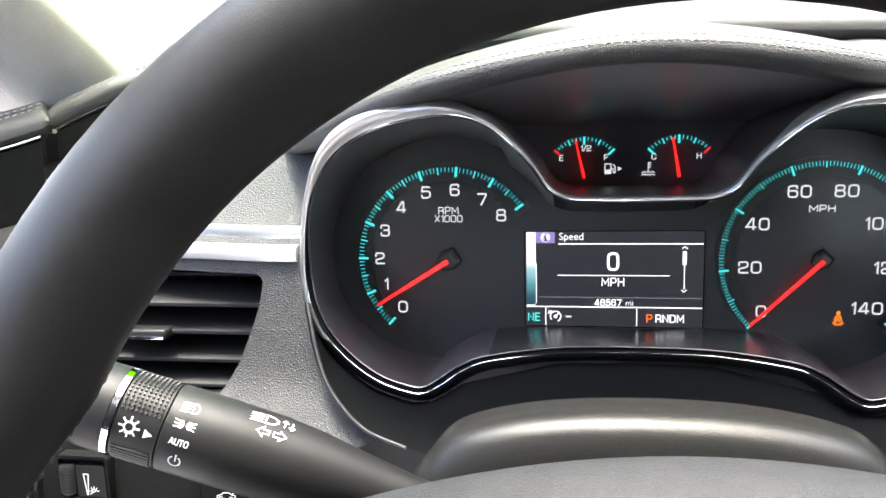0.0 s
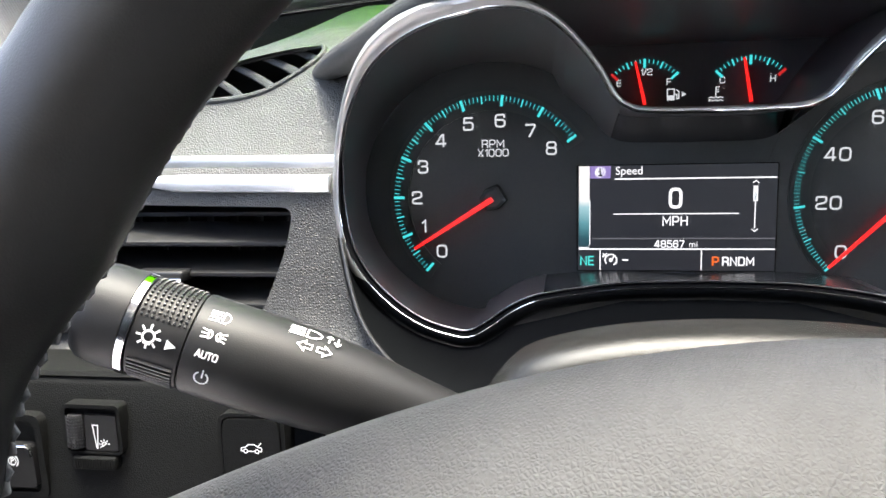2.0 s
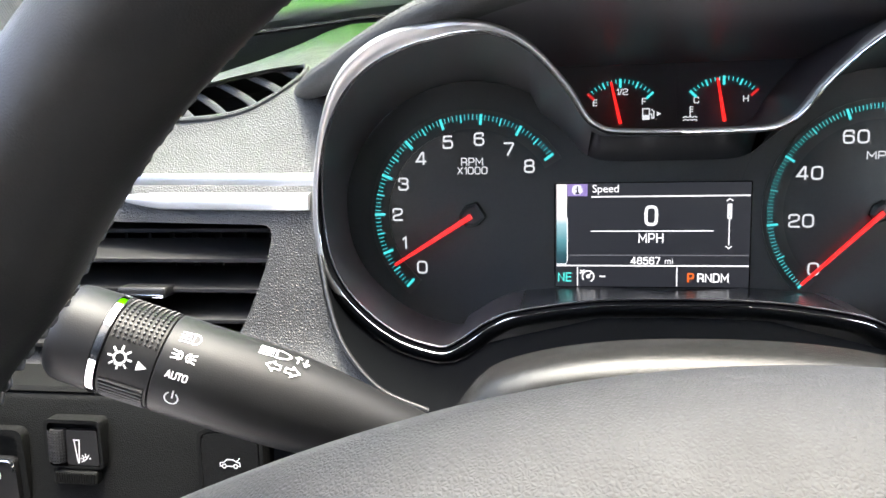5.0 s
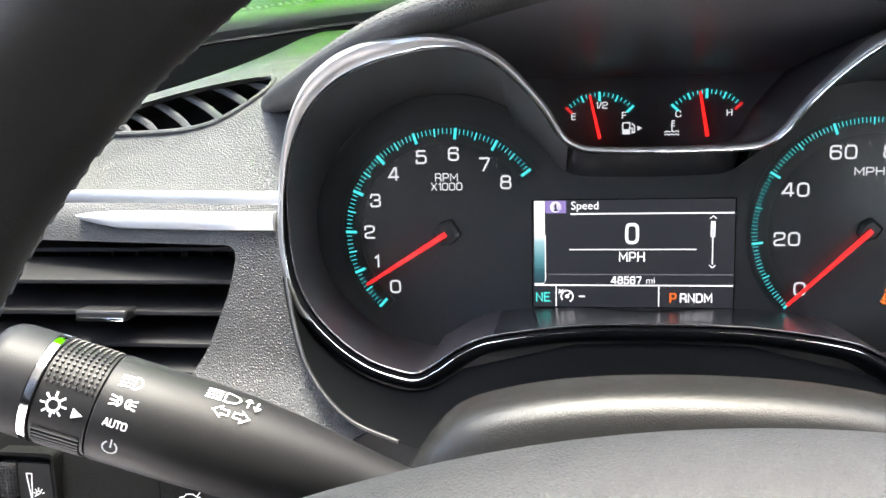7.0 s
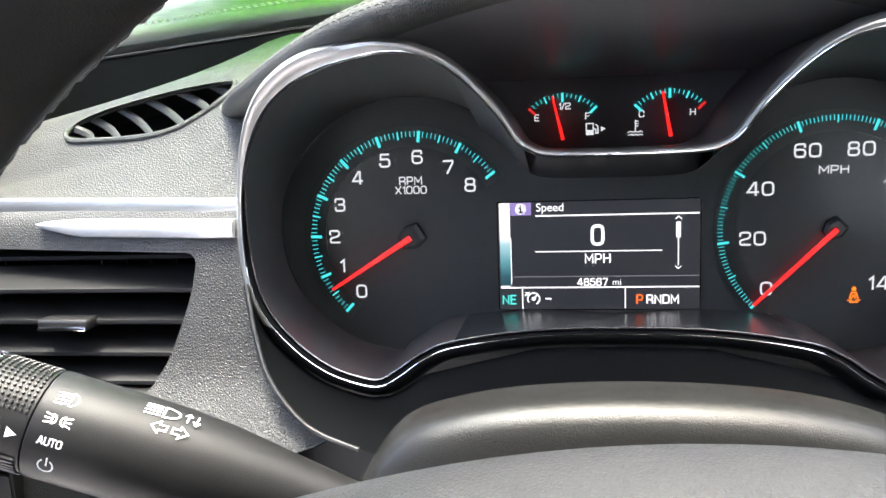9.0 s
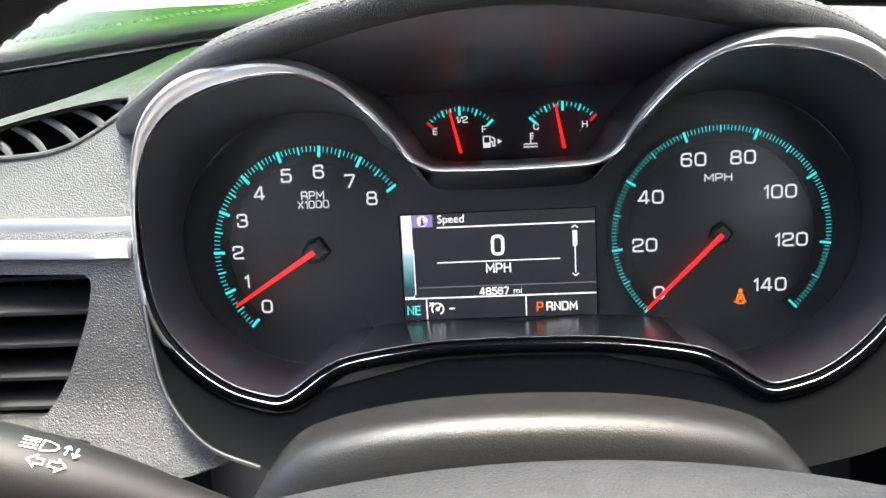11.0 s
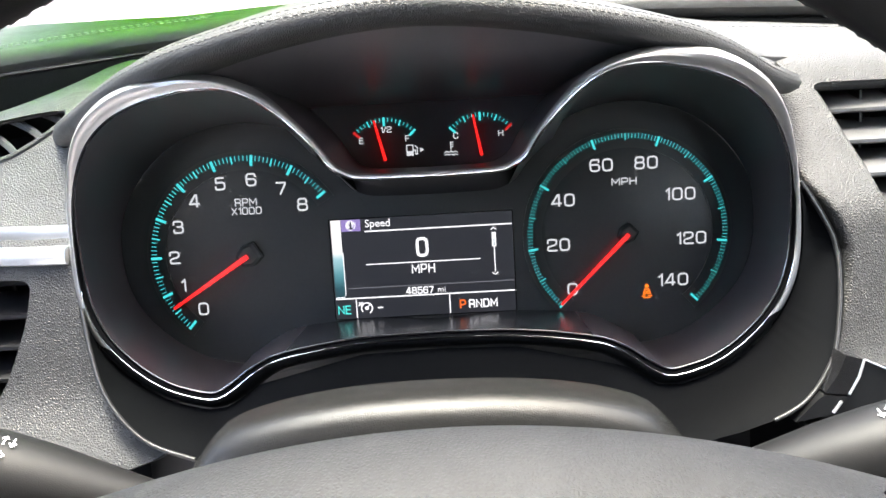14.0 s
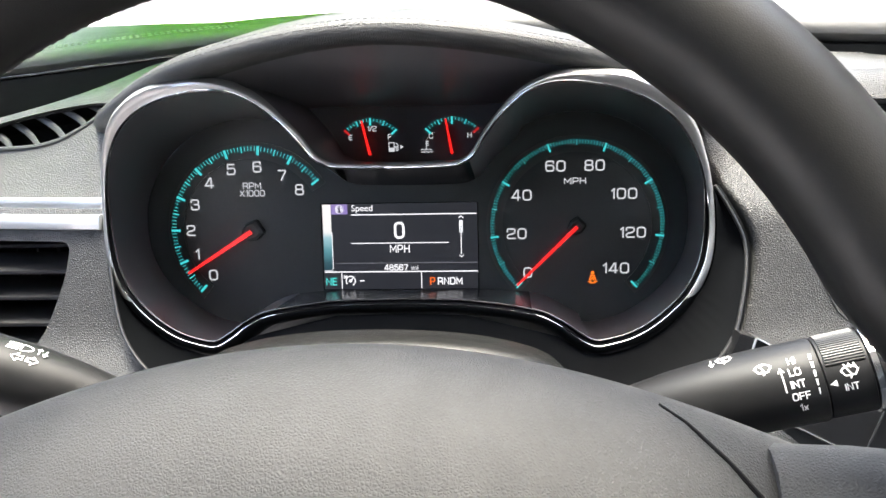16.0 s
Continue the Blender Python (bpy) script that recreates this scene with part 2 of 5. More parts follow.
def merge(*bms):
    """Several bmeshes in one."""
    out = bms[0]
    for b in bms[1:]:
        tmp = bpy.data.meshes.new("tmp")
        b.to_mesh(tmp)
        b.free()
        out.from_mesh(tmp)
        bpy.data.meshes.remove(tmp)
    return out


def cut(bm, *cutters):
    """The solid bm with the solids of cutters taken out of it."""
    me = bpy.data.meshes.new("tmp")
    bm.to_mesh(me)
    bm.free()
    ob = new("tmp", me)
    tools = []
    for c in cutters:
        m2 = bpy.data.meshes.new("tmp")
        c.to_mesh(m2)
        c.free()
        t = new("tmp", m2)
        mod = ob.modifiers.new("cut", "BOOLEAN")
        mod.operation, mod.object, mod.solver = "DIFFERENCE", t, "EXACT"
        tools.append(t)
    bpy.context.view_layer.update()
    res = bpy.data.meshes.new_from_object(ob.evaluated_get(bpy.context.evaluated_depsgraph_get()))
    out = bmesh.new()
    out.from_mesh(res)
    for o in (ob, *tools):
        d = o.data
        bpy.data.objects.remove(o)
        bpy.data.meshes.remove(d)
    bpy.data.meshes.remove(res)
    return out


def smooth_curve(pts, per=6, closed=False):
    """A Catmull-Rom curve through pts."""
    pts = [Vector(p) for p in pts]
    n = len(pts)
    out = []
    for i in range(n if closed else n - 1):
        p1, p2 = pts[i], pts[(i + 1) % n]
        p0 = pts[(i - 1) % n] if closed or i > 0 else p1
        p3 = pts[(i + 2) % n] if closed or i < n - 2 else p2
        for k in range(per):
            t = k / per
            out.append(0.5 * (2 * p1 + (p2 - p0) * t + (2 * p0 - 5 * p1 + 4 * p2 - p3) * t * t + (3 * p1 - p0 - 3 * p2 + p3) * t ** 3))
    if not closed:
        out.append(pts[-1])
    return out


def letters(text, size, wide=1.2, bold=0.0):
    """Flat lettering about the origin, in x and z, size high."""
    cu = bpy.data.curves.new("tmp", "FONT")
    cu.body, cu.size = text, size / 0.7
    cu.align_x = "CENTER"
    cu.offset = bold
    cu.resolution_u = 4
    ob = new("tmp", cu)
    bpy.context.view_layer.update()
    me = bpy.data.meshes.new_from_object(ob.evaluated_get(bpy.context.evaluated_depsgraph_get()))
    bm = bmesh.new()
    bm.from_mesh(me)
    bpy.data.objects.remove(ob)
    bpy.data.curves.remove(cu)
    bpy.data.meshes.remove(me)
    for v in bm.verts:
        v.co = Vector((v.co.x * wide, 0, v.co.y - size / 2))
    return bm


def strokes(lines, w):
    """Flat strokes of width w along polylines of (x, z); a line that begins with "fill" is a filled outline."""
    bm = bmesh.new()
    for line in lines:
        if line[0] == "fill":
            bm.faces.new([bm.verts.new((x, 0, z)) for x, z in line[1:]])
            continue
        path = [Vector(line[0])]
        for p in line[1:]:
            if (Vector(p) - path[-1]).length > 1e-3:
                path.append(Vector(p))
        loop = len(path) > 3 and (path[0] - path[-1]).length < 1e-3
        if loop:
            path.pop()
        n, rims = len(path), []
        for k, p in enumerate(path):
            a = (p - path[k - 1]).normalized() if loop or k > 0 else None
            b = (path[(k + 1) % n] - p).normalized() if loop or k < n - 1 else None
            p = p - b * w * 0.35 if a is None else p + a * w * 0.35 if b is None else p
            a, b = a or b, b or a
            side = Vector((-a.y - b.y, a.x + b.x))
            if side.length < 0.2:
                side = Vector((-a.y, a.x))
            side.normalize()
            side *= w / 2 / max(0.5, side.dot(Vector((-a.y, a.x))))
            rims.append([bm.verts.new((q.x, 0, q.y)) for q in (p + side, p - side)])
        for k in range(n if loop else n - 1):
            (u, v), (y, x) = rims[k], rims[(k + 1) % n]
            bm.faces.new((u, v, x, y))
    return bm


def bent(path, r, closed=False, n=5):
    """A polyline of (x, z) with its corners rounded."""
    out, m = [], len(path)
    for i in range(m):
        if not closed and i in (0, m - 1):
            out.append(path[i])
            continue
        p, a, b = (Vector(path[k % m]) for k in (i, i - 1, i + 1))
        ra = min(r, (a - p).length * 0.5, (b - p).length * 0.5)
        s, e = p + (a - p).normalized() * ra, p + (b - p).normalized() * ra
        for t in steps(0, 1, n):
            q = (1 - t) ** 2 * s + 2 * t * (1 - t) * p + t * t * e
            out.append((q.x, q.y))
    return out + [out[0]] if closed else out


# strokes of the gauge lettering in a cell one high: width, then (corner radius, closed, points)
GLYPHS = {
    "0": (0.8, (0.3, True, (0, 0), (0.8, 0), (0.8, 1), (0, 1))),
    "1": (0.26, (0, False, (0, 0.78), (0.26, 1), (0.26, 0))),
    "2": (0.78, (0.26, False, (0, 0.7), (0, 1), (0.78, 1), (0.78, 0.55), (0, 0.36), (0, 0), (0.8, 0))),
    "3": (0.78, (0.26, False, (0, 0.74), (0, 1), (0.76, 1), (0.76, 0.53), (0.3, 0.53)), (0.26, False, (0.3, 0.53), (0.78, 0.53), (0.78, 0), (0, 0), (0, 0.26))),
    "4": (0.82, (0, False, (0.62, 0), (0.62, 1), (0.5, 1), (0, 0.24), (0.82, 0.24))),
    "5": (0.78, (0.05, False, (0.72, 1), (0.06, 1), (0.03, 0.56), (0.2, 0.62)), (0.26, False, (0.03, 0.6), (0.78, 0.62), (0.78, 0), (0, 0), (0, 0.24))),
    "6": (0.78, (0.28, False, (0.74, 0.78), (0.74, 1), (0, 1), (0, 0), (0.78, 0), (0.78, 0.57), (0, 0.57))),
    "7": (0.74, (0.05, False, (0, 1), (0.74, 1), (0.74, 0.86), (0.28, 0))),
    "8": (0.8, (0.24, True, (0.04, 0.53), (0.76, 0.53), (0.76, 1), (0.04, 1)), (0.26, True, (0, 0), (0.8, 0), (0.8, 0.53), (0, 0.53))),
    "A": (0.86, (0, False, (0, 0), (0.38, 1), (0.48, 1), (0.86, 0)), (0, False, (0.15, 0.28), (0.71, 0.28))),
    "C": (0.76, (0.26, False, (0.76, 0.72), (0.76, 1), (0, 1), (0, 0), (0.76, 0), (0.76, 0.28))),
    "D": (0.8, (0.34, False, (0.02, 0), (0.8, 0), (0.8, 1), (0.02, 1)), (0, False, (0, 0), (0, 1))),
    "E": (0.66, (0, False, (0.66, 1), (0, 1), (0, 0), (0.66, 0)), (0, False, (0, 0.52), (0.6, 0.52))),
    "F": (0.64, (0, False, (0.64, 1), (0, 1), (0, 0)), (0, False, (0, 0.5), (0.58, 0.5))),
    "H": (0.78, (0, False, (0, 0), (0, 1)), (0, False, (0.78, 0), (0.78, 1)), (0, False, (0, 0.52), (0.78, 0.52))),
    "I": (0.0, (0, False, (0, 0), (0, 1))),
    "L": (0.6, (0, False, (0, 1), (0, 0), (0.6, 0))),
    "M": (0.94, (0, False, (0, 0), (0, 1), (0.47, 0.3), (0.94, 1), (0.94, 0))),
    "N": (0.78, (0, False, (0, 0), (0, 1), (0.78, 0), (0.78, 1))),
    "O": (0.8, (0.3, True, (0, 0), (0.8, 0), (0.8, 1), (0, 1))),
    "P": (0.74, (0, False, (0, 0), (0, 1)), (0.26, False, (0, 1), (0.74, 1), (0.74, 0.42), (0, 0.42))),
    "R": (0.76, (0, False, (0, 0), (0, 1)), (0.26, False, (0, 1), (0.74, 1), (0.74, 0.45), (0, 0.45)), (0.05, False, (0.4, 0.45), (0.76, 0.3), (0.76, 0))),
    "T": (0.74, (0, False, (0, 1), (0.74, 1)), (0, False, (0.37, 1), (0.37, 0))),
    "U": (0.78, (0.3, False, (0, 1), (0, 0), (0.78, 0), (0.78, 1))),
    "X": (0.78, (0, False, (0, 0), (0.78, 1)), (0, False, (0, 1), (0.78, 0))),
    "x": (0.5, (0, False, (0, 0), (0.5, 0.66)), (0, False, (0, 0.66), (0.5, 0))),
    "/": (0.4, (0, False, (0, 0), (0.4, 1))),
}


def figures(text, size, weight=0.13, wide=1.0, gap=0.3):
    """Square lettering about the origin, in x and z, size high."""
    w, lines, x = size * weight, [], 0.0
    for ch in text:
        if ch == "1" and x:
            x += 0.06
        width, *paths = GLYPHS[ch]
        for r, closed, *path in paths:
            lines.append([((x + px * wide) * (size - w), (pz - 0.5) * (size - w)) for px, pz in (bent(path, r, closed) if r else path)])
        x += width * wide + gap
    mid = (x - gap) / 2 * (size - w)
    return strokes([[(px - mid, pz) for px, pz in line] for line in lines], w)


def arc(cx, cz, r, a0, a1, n=10, rz=None):
    """Points of an arc, in degrees anticlockwise from +x."""
    return [(cx + r * math.cos(radians(a)), cz + (rz or r) * math.sin(radians(a))) for a in steps(a0, a1, n)]


def moved(bm, x=0, y=0, z=0, turn=0.0):
    """Turned clockwise by degrees in the x-z plane, then moved."""
    if turn:
        bmesh.ops.rotate(bm, verts=bm.verts, cent=(0, 0, 0), matrix=Matrix.Rotation(radians(turn), 3, "Y"))
    bmesh.ops.translate(bm, verts=bm.verts, vec=(x, y, z))
    return bm

# ---------------------------------------------------------------- the cabin that closes the place round
MID = -9.0  # the middle of the steering column and the cluster


def cabin():
    def wall(name, c, s, mat, label):
        ob = new(name, finish(block(c, s, 4), mat, 30, name))
        ob.matrix_world = CABIN
        return tagged(ob, label, name.split("_")[0], kind="structure")

    wall("floor", (350, -700, -560), (1700, 2700, 30), M_CARPET, "dark carpeted car floor")
    wall("wall_front", (350, 760, -330), (1700, 30, 470), M_VOID, "black foam-covered bulkhead under the dashboard")
    wall("wall_back", (350, -2040, -150), (1700, 30, 800), M_CARPET, "dark rear wall of the cabin")
    # Added out of view to block light from behind and shape the dials' reflections.
    wall("wall_middle", (0, -960, -60), (740, 30, 970), M_CLOTH, "unseen dark panel added behind the driver's place to block light")
    wall("wall_right", (1165, -700, -260), (40, 2700, 570), M_LOWER, "dark plastic door lining")
    wall("ceiling", (350, -1150, 425), (1500, 1700, 30), M_HEAD, "pale fabric headlining")
    for x in (-430, 1120):
        wall("trim", (x, -900, 230), (90, 90, 390), M_HEAD, "pale fabric door pillar")


cabin()

# ---------------------------------------------------------------- dashboard panels
FACE = [(-125, -94), (-95, -88), (-78, -82), (-66, -73), (-55, -65), (-43, -60.5), (-20, -57), (5, -54), (20, -50), (40, -34), (60, -20), (75, -9), (83, -1), (88, 12), (91, 40), (95, 95)]


def on_face(x, z):
    """How far forward the dashboard's face lies at a height, away from its rounded top."""
    zs, ys = zip(*FACE[:14])
    u = max(0.0, abs(x - MID) - 185)
    return float(np.interp(z + 0.18 * u * min(1, max(0, (z - 20) / 40)), zs, ys)) + 0.2 * u


LEFT_END = ((-130, -202), (-84, -202), (-78, -150), (-74, -136), (-72, -131), (-64, -145), (-48, -162), (-28, -171), (-12, -174), (0, -175.5), (50, -174), (72, -166), (84, -120), (88, -60), (100, -60))
RIGHT_END = ((-130, 166), (-80, 164), (-68, 161), (-53, 163), (-43, 168), (-32, 172.5), (-16, 177), (0, 178), (15, 172), (31, 162), (46, 156), (70, 152), (84, 110), (88, 60), (100, 60))


def shelf_rise(x, y):
    """Behind its rounded edge the panel's top climbs level with the car towards the pad."""
    k = min(1.0, max(0.0, (y + 2) / 12))
    return 5.5 * k + 0.2 * max(0.0, y - 10) * min(1.0, max(0.0, (x + 300) / 90))


def face_rows(far, ends, n):
    """Rows of the dashboard's face from its far end to the line where the cluster begins."""
    rows = []
    prof = smooth_curve([(0, y, z) for z, y in FACE], 4)
    for p in prof:
        row = []
        x1 = float(np.interp(p.z, *zip(*ends)))
        roll = 6.0 if far > MID else 0.0  # on this side the panel's edge rolls back beside the skirt
        xs = steps(far, x1 + roll, n) + ([x1 + roll * k for k in (0.8, 0.6, 0.42, 0.28, 0.16, 0.06, 0)] if roll else [])
        for x in xs:
            k = min(1.0, max(0.0, (x1 + roll - x) / roll)) if roll else 0.0
            back = 15 * (1 - math.sqrt(1 - k * k)) * min(1.0, max(0.0, (84 - p.z) / 20))
            u = max(0.0, abs(x - MID) - 185)
            row.append((x, p.y + 0.2 * u + back, p.z - 0.18 * u * min(1, max(0, (p.z - 20) / 40)) + shelf_rise(x, p.y) if x < MID else p.z + 6 * min(1, max(0, (p.z - 66) / 20))))
        rows.append(row)
    return rows


def rounded(poly, r, n=5):
    """A polygon of (x, z) with its corners rounded."""
    out = []
    m = len(poly)
    for i in range(m):
        p, a, b = (Vector(poly[k % m]) for k in (i, i - 1, i + 1))
        ra = min(r, (a - p).length * 0.45, (b - p).length * 0.45)
        s, e = p + (a - p).normalized() * ra, p + (b - p).normalized() * ra
        for t in steps(0, 1, n):
            q = (1 - t) ** 2 * s + 2 * t * (1 - t) * p + t * t * e
            out.append((q.x, q.y))
    return out


def offset_loop(loop, d):
    """A loop in x and z moved outwards by d."""
    out, n = [], len(loop)
    for i, p in enumerate(loop):
        t = (loop[(i + 1) % n] - loop[i - 1]).normalized()
        out.append(p + Vector((-t.z, 0, t.x)) * d)
    return out


def ease(k):
    k = min(1.0, max(0.0, k))
    return k * k * (3 - 2 * k)


LEFT_VENT = rounded([(-340, 5), (-196, 5), (-200, -14), (-212, -43), (-224, -61), (-340, -61)], 7)
RIGHT_VENT = rounded([(181, 76), (330, 76), (330, -52), (246, -52), (226, -40), (206, 0), (193, 40)], 7)
DEFROST = [(p.x, p.y) for p in smooth_curve([(-301, 61), (-296, 67.4), (-280, 73), (-258, 77.5), (-236, 81), (-214, 83.4), (-196, 83.8), (-194, 79), (-202, 72.3), (-212, 66.5), (-223, 61.6), (-237, 58.6), (-255, 57.3), (-278, 57), (-293, 57.4)], 5, closed=True)]

dash = thing("dashboard", "dark grey grained vinyl dashboard with stitched upper pad", "dashboard", (MID, 0, -64), kind="structure")
left_panel = cut(thick(face_rows(-440, LEFT_END, 46), (0, 9, -3)), prism(LEFT_VENT, -140, 60), prism(DEFROST, -60, 60))
part("panel", left_panel, M_GRAIN, dash, "grained dark grey vinyl panel", smooth=50)
right_panel = cut(thick(face_rows(470, RIGHT_END, 46), (0, 9, -3)), prism(RIGHT_VENT, -140, 60))
part("panel", right_panel, M_GRAIN, dash, "grained dark grey vinyl panel", smooth=50)
# Black blocks added to stop stray light and keep the door gap dark.
part("dark_filler", merge(block((-374, 72, 34), (26, 40, 90)), block((MID, 112, -60), (1100, 12, 300)), block((MID, 60, -230), (1100, 300, 12))), M_VOID, dash)

# upper pad, whose lip runs from the door to the cluster's hood
lip = smooth_curve([(-366, 33, 82.5), (-349, 54, 95), (-328, 70, 104.5), (-280, 83, 111.6), (-240, 92, 117), (-150, 112, 127), (0, 118, 132), (120, 112, 128), (220, 104, 123), (330, 96, 117), (560, 90, 110)], 6)
PAD = [(26, -3), (10, -1), (2, 0.5), (-2, 4), (-2.5, 8), (0, 12.5), (5, 15.5), (10.4, 17.6), (12, 16.4), (13.6, 18.2), (24, 21.5), (60, 29), (130, 41), (240, 55), (420, 60)]
pad_rows = [[p + Vector((0, dy, dz + 0.1 * max(0.0, -200 - p.x) * ease((dy - 24) / 100))) for p in lip] for dy, dz in PAD]
for row, (dy, dz) in zip(pad_rows, PAD):
    if dy < 80:
        row[:0] = [lip[0] + Vector((-8 * k, dy + (16 - dy) * 0.5 * k * k - 5 * k, dz + (8 - dz) * 0.75 * k ** 3 - 3 * k)) for k in (1.0, 0.9, 0.7, 0.4)]
    else:
        row[:0] = [lip[0] + Vector((-8 * k, dy - 6 * k, dz - 2 * k)) for k in (1.0, 0.9, 0.7, 0.4)]
part("lip_trim", tube([p + Vector((0, 0.3, -0.6)) for p in lip if p.x < -110], 0.5, 8), M_SATIN, dash, "thin satin silver line under the pad")
part("upper_pad", sheet(pad_rows), M_PAD, dash, "soft stitched leatherette pad")
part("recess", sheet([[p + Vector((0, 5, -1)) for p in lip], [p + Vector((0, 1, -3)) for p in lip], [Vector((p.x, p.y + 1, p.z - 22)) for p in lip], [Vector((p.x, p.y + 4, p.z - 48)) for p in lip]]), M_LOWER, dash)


def stitch_row(path, parent, mat, pitch, size, name="stitch", lift=0.5, limit=300):
    """Thread stitches, each an object of its own on one mesh, along a path given in millimetres."""
    bm = block((0, 0, 0), size, 0.3 * min(size), 1)
    me = finish(bm, mat, 60, name)
    base, run, count = ATTACH[parent.name], 0.0, 0
    for a, b in zip(path, path[1:]):
        d = b - a
        while run < d.length and count < limit:
            p = a + d * (run / d.length) - base + Vector((0, 0, lift))
            q = d.to_track_quat("X", "Z").to_matrix().to_4x4()
            piece(name, me, parent, Matrix.Translation(p * 0.001) @ q)
            run += pitch
            count += 1
        run -= d.length


for dy, dz in ((7.5, 16.6), (17.5, 19.4)):
    stitch_row([p + Vector((0, dy, dz)) for p in lip if -384 < p.x < -130], dash, M_THREAD, 4.6, (2.8, 0.7, 0.6), lift=0.2)

# on the other side the pad meets the panel in a plain seam
seam_line = smooth_curve([(70, 10, 84), (100, 2, 89), (128, -4, 91.5), (150, -10, 91), (170, -1, 90), (200, 8, 89.6), (270, 26, 87.5), (420, 60, 84), (700, 100, 80)], 6)
PAD_RIGHT = [(16, -14), (4, -7), (0.4, -1.6), (0.6, 0), (3, 1.6), (10, 5), (30, 13), (70, 24), (72, 23.2), (74, 25), (130, 36), (240, 48), (420, 50)]
part("upper_pad", sheet([[p + Vector((0, dy, dz)) for p in seam_line] for dy, dz in PAD_RIGHT]), M_PAD, dash, "soft leatherette pad over the vent")
stitch_row([p + Vector((0, 66, 23)) for p in seam_line if p.x > 150], dash, M_THREAD, 4.6, (2.8, 0.7, 0.6), lift=0.2, limit=100)

# knee panel with its ledge
knee = [(-64.5, -74), (-65, -84), (-66, -88.5), (-68, -90), (-69, -88.5), (-70, -90), (-72, -91), (-90, -94.5), (-120, -98), (-180, -104), (-260, -100)]
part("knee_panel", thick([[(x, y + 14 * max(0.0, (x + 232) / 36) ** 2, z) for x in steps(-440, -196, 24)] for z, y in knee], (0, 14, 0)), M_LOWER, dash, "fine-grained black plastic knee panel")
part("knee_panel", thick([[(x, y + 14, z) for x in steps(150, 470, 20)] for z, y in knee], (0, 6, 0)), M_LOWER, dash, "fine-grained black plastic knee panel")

# chrome strips either side of the cluster
trims = thing("chrome_trim", "pair of bright silver strips across the dashboard", "trim", (-230, -55, 11))


def strip(z0, z1, x0, x1, proud, taper):
    rows = []
    for x in steps(x0, x1, 40):
        k = min(1.0, (x - x0) / taper) ** 0.5 if taper else 1.0
        h, c = (z1 - z0) / 2 * max(k, 0.05), (z0 + z1) / 2 + (1 - k) * 2.0
        y = on_face(x, c)
        rows.append([(x, y + dy, c + h * f) for dy, f in ((6, -1), (-proud * 0.55, -0.98), (-proud * 0.9, -0.8), (-proud, -0.3), (-proud, 0.3), (-proud * 0.9, 0.8), (-proud * 0.55, 0.98), (6, 1))])
    return sheet(rows, around=True, ends=True)


part("upper_strip", strip(22.0, 29.0, -345, -177, 2.5, 0), M_STRIP, trims, "flat silver strip")
part("lower_strip", strip(11.5, 20.0, -286, -178, 5.0, 26), M_BRUSHED, trims, "bright silver strip with a tapered end")


# ---------------------------------------------------------------- air vents
def louvre(x0, x1, z, y, deep, tilt, h=3.2):
    """A horizontal vent slat with a rounded front edge; x0, x1: its front edge's ends."""
    prof = [(0, -h / 2), (-1.2, -h * 0.25), (-1.2, h * 0.25), (0, h / 2), (deep, h * 0.3 + tilt), (deep, -h * 0.3 + tilt)]
    return sheet([[(x, y + dy, z + dz) for dy, dz in prof] for x in steps(x0, x1, 4)], around=True, ends=True)


vent = thing("air_vent", "black dashboard air vent with four horizontal slats and a thumb tab", "air vent", (-270, -45, -61))
part("cavity", sheet([[(x, on_face(x, z) + 4, z) for x, z in LEFT_VENT], [(x, 25, z) for x, z in LEFT_VENT]], around=True), M_SLAT, vent)
part("backing", prism(LEFT_VENT, 25, 27), M_VOID, vent)
for z, xr, y in ((-1.0, -199, -22), (-13.5, -201, -44), (-29, -207, -43), (-44.5, -214, -44), (-58, -224, -46)):
    part("slat", louvre(-340, xr, z, y, 26, 7), M_SLAT, vent)
for x in range(-330, -200, 14):
    part("vane", block((x, 6, -28), (1.2, 20, 64)), M_SLAT, vent)
tab = part("tab", block((-268, -46, -29), (26, 12, 5.5), 1.8, 3), M_SLAT, vent, "black thumb tab")
part("edge", block((-268, -52.2, -30.6), (24.5, 1.2, 1.6), 0.4), M_CHROME, tab, "chrome edge")

rvent = thing("air_vent", "dark air vent with wide horizontal slats and a thumb tab", "air vent", (260, -30, -52))
part("cavity", sheet([[(x, on_face(x, z) + 4, z) for x, z in RIGHT_VENT], [(x + 8, 35, z) for x, z in RIGHT_VENT]], around=True), M_SLAT, rvent)
part("backing", prism(RIGHT_VENT, 35, 37, 0), M_VOID, rvent)
vent_loop = [Vector((x, 0, z)) for x, z in RIGHT_VENT]
rolled = []
for d, dy in ((1.5, 0.9), (0, -0.4), (-1.2, -0.3), (-2.4, 0.6), (-3.4, 2.4), (-4.0, 5), (-4.2, 12)):
    rolled.append([Vector((q.x, on_face(p.x, p.z) + dy, q.z)) for p, q in zip(vent_loop, offset_loop(vent_loop, d))])
part("surround", sheet(rolled, around=True), M_GRAIN, rvent, "rolled grained edge of the opening")
for k, z in enumerate((61.5, 46, 30.5, 15, -1.5, -17.5, -33)):
    xl = float(np.interp(z, [-52, -40, 0, 40, 76], [246, 226, 206, 193, 181])) - 1
    part("slat", louvre(xl, 332, z, on_face(200, z) + 7, 30, 10), M_SUNLIT_SLAT, rvent)
for x in range(215, 330, 17):
    part("vane", block((x, 18, 12), (1.2, 22, 118)), M_SLAT, rvent)
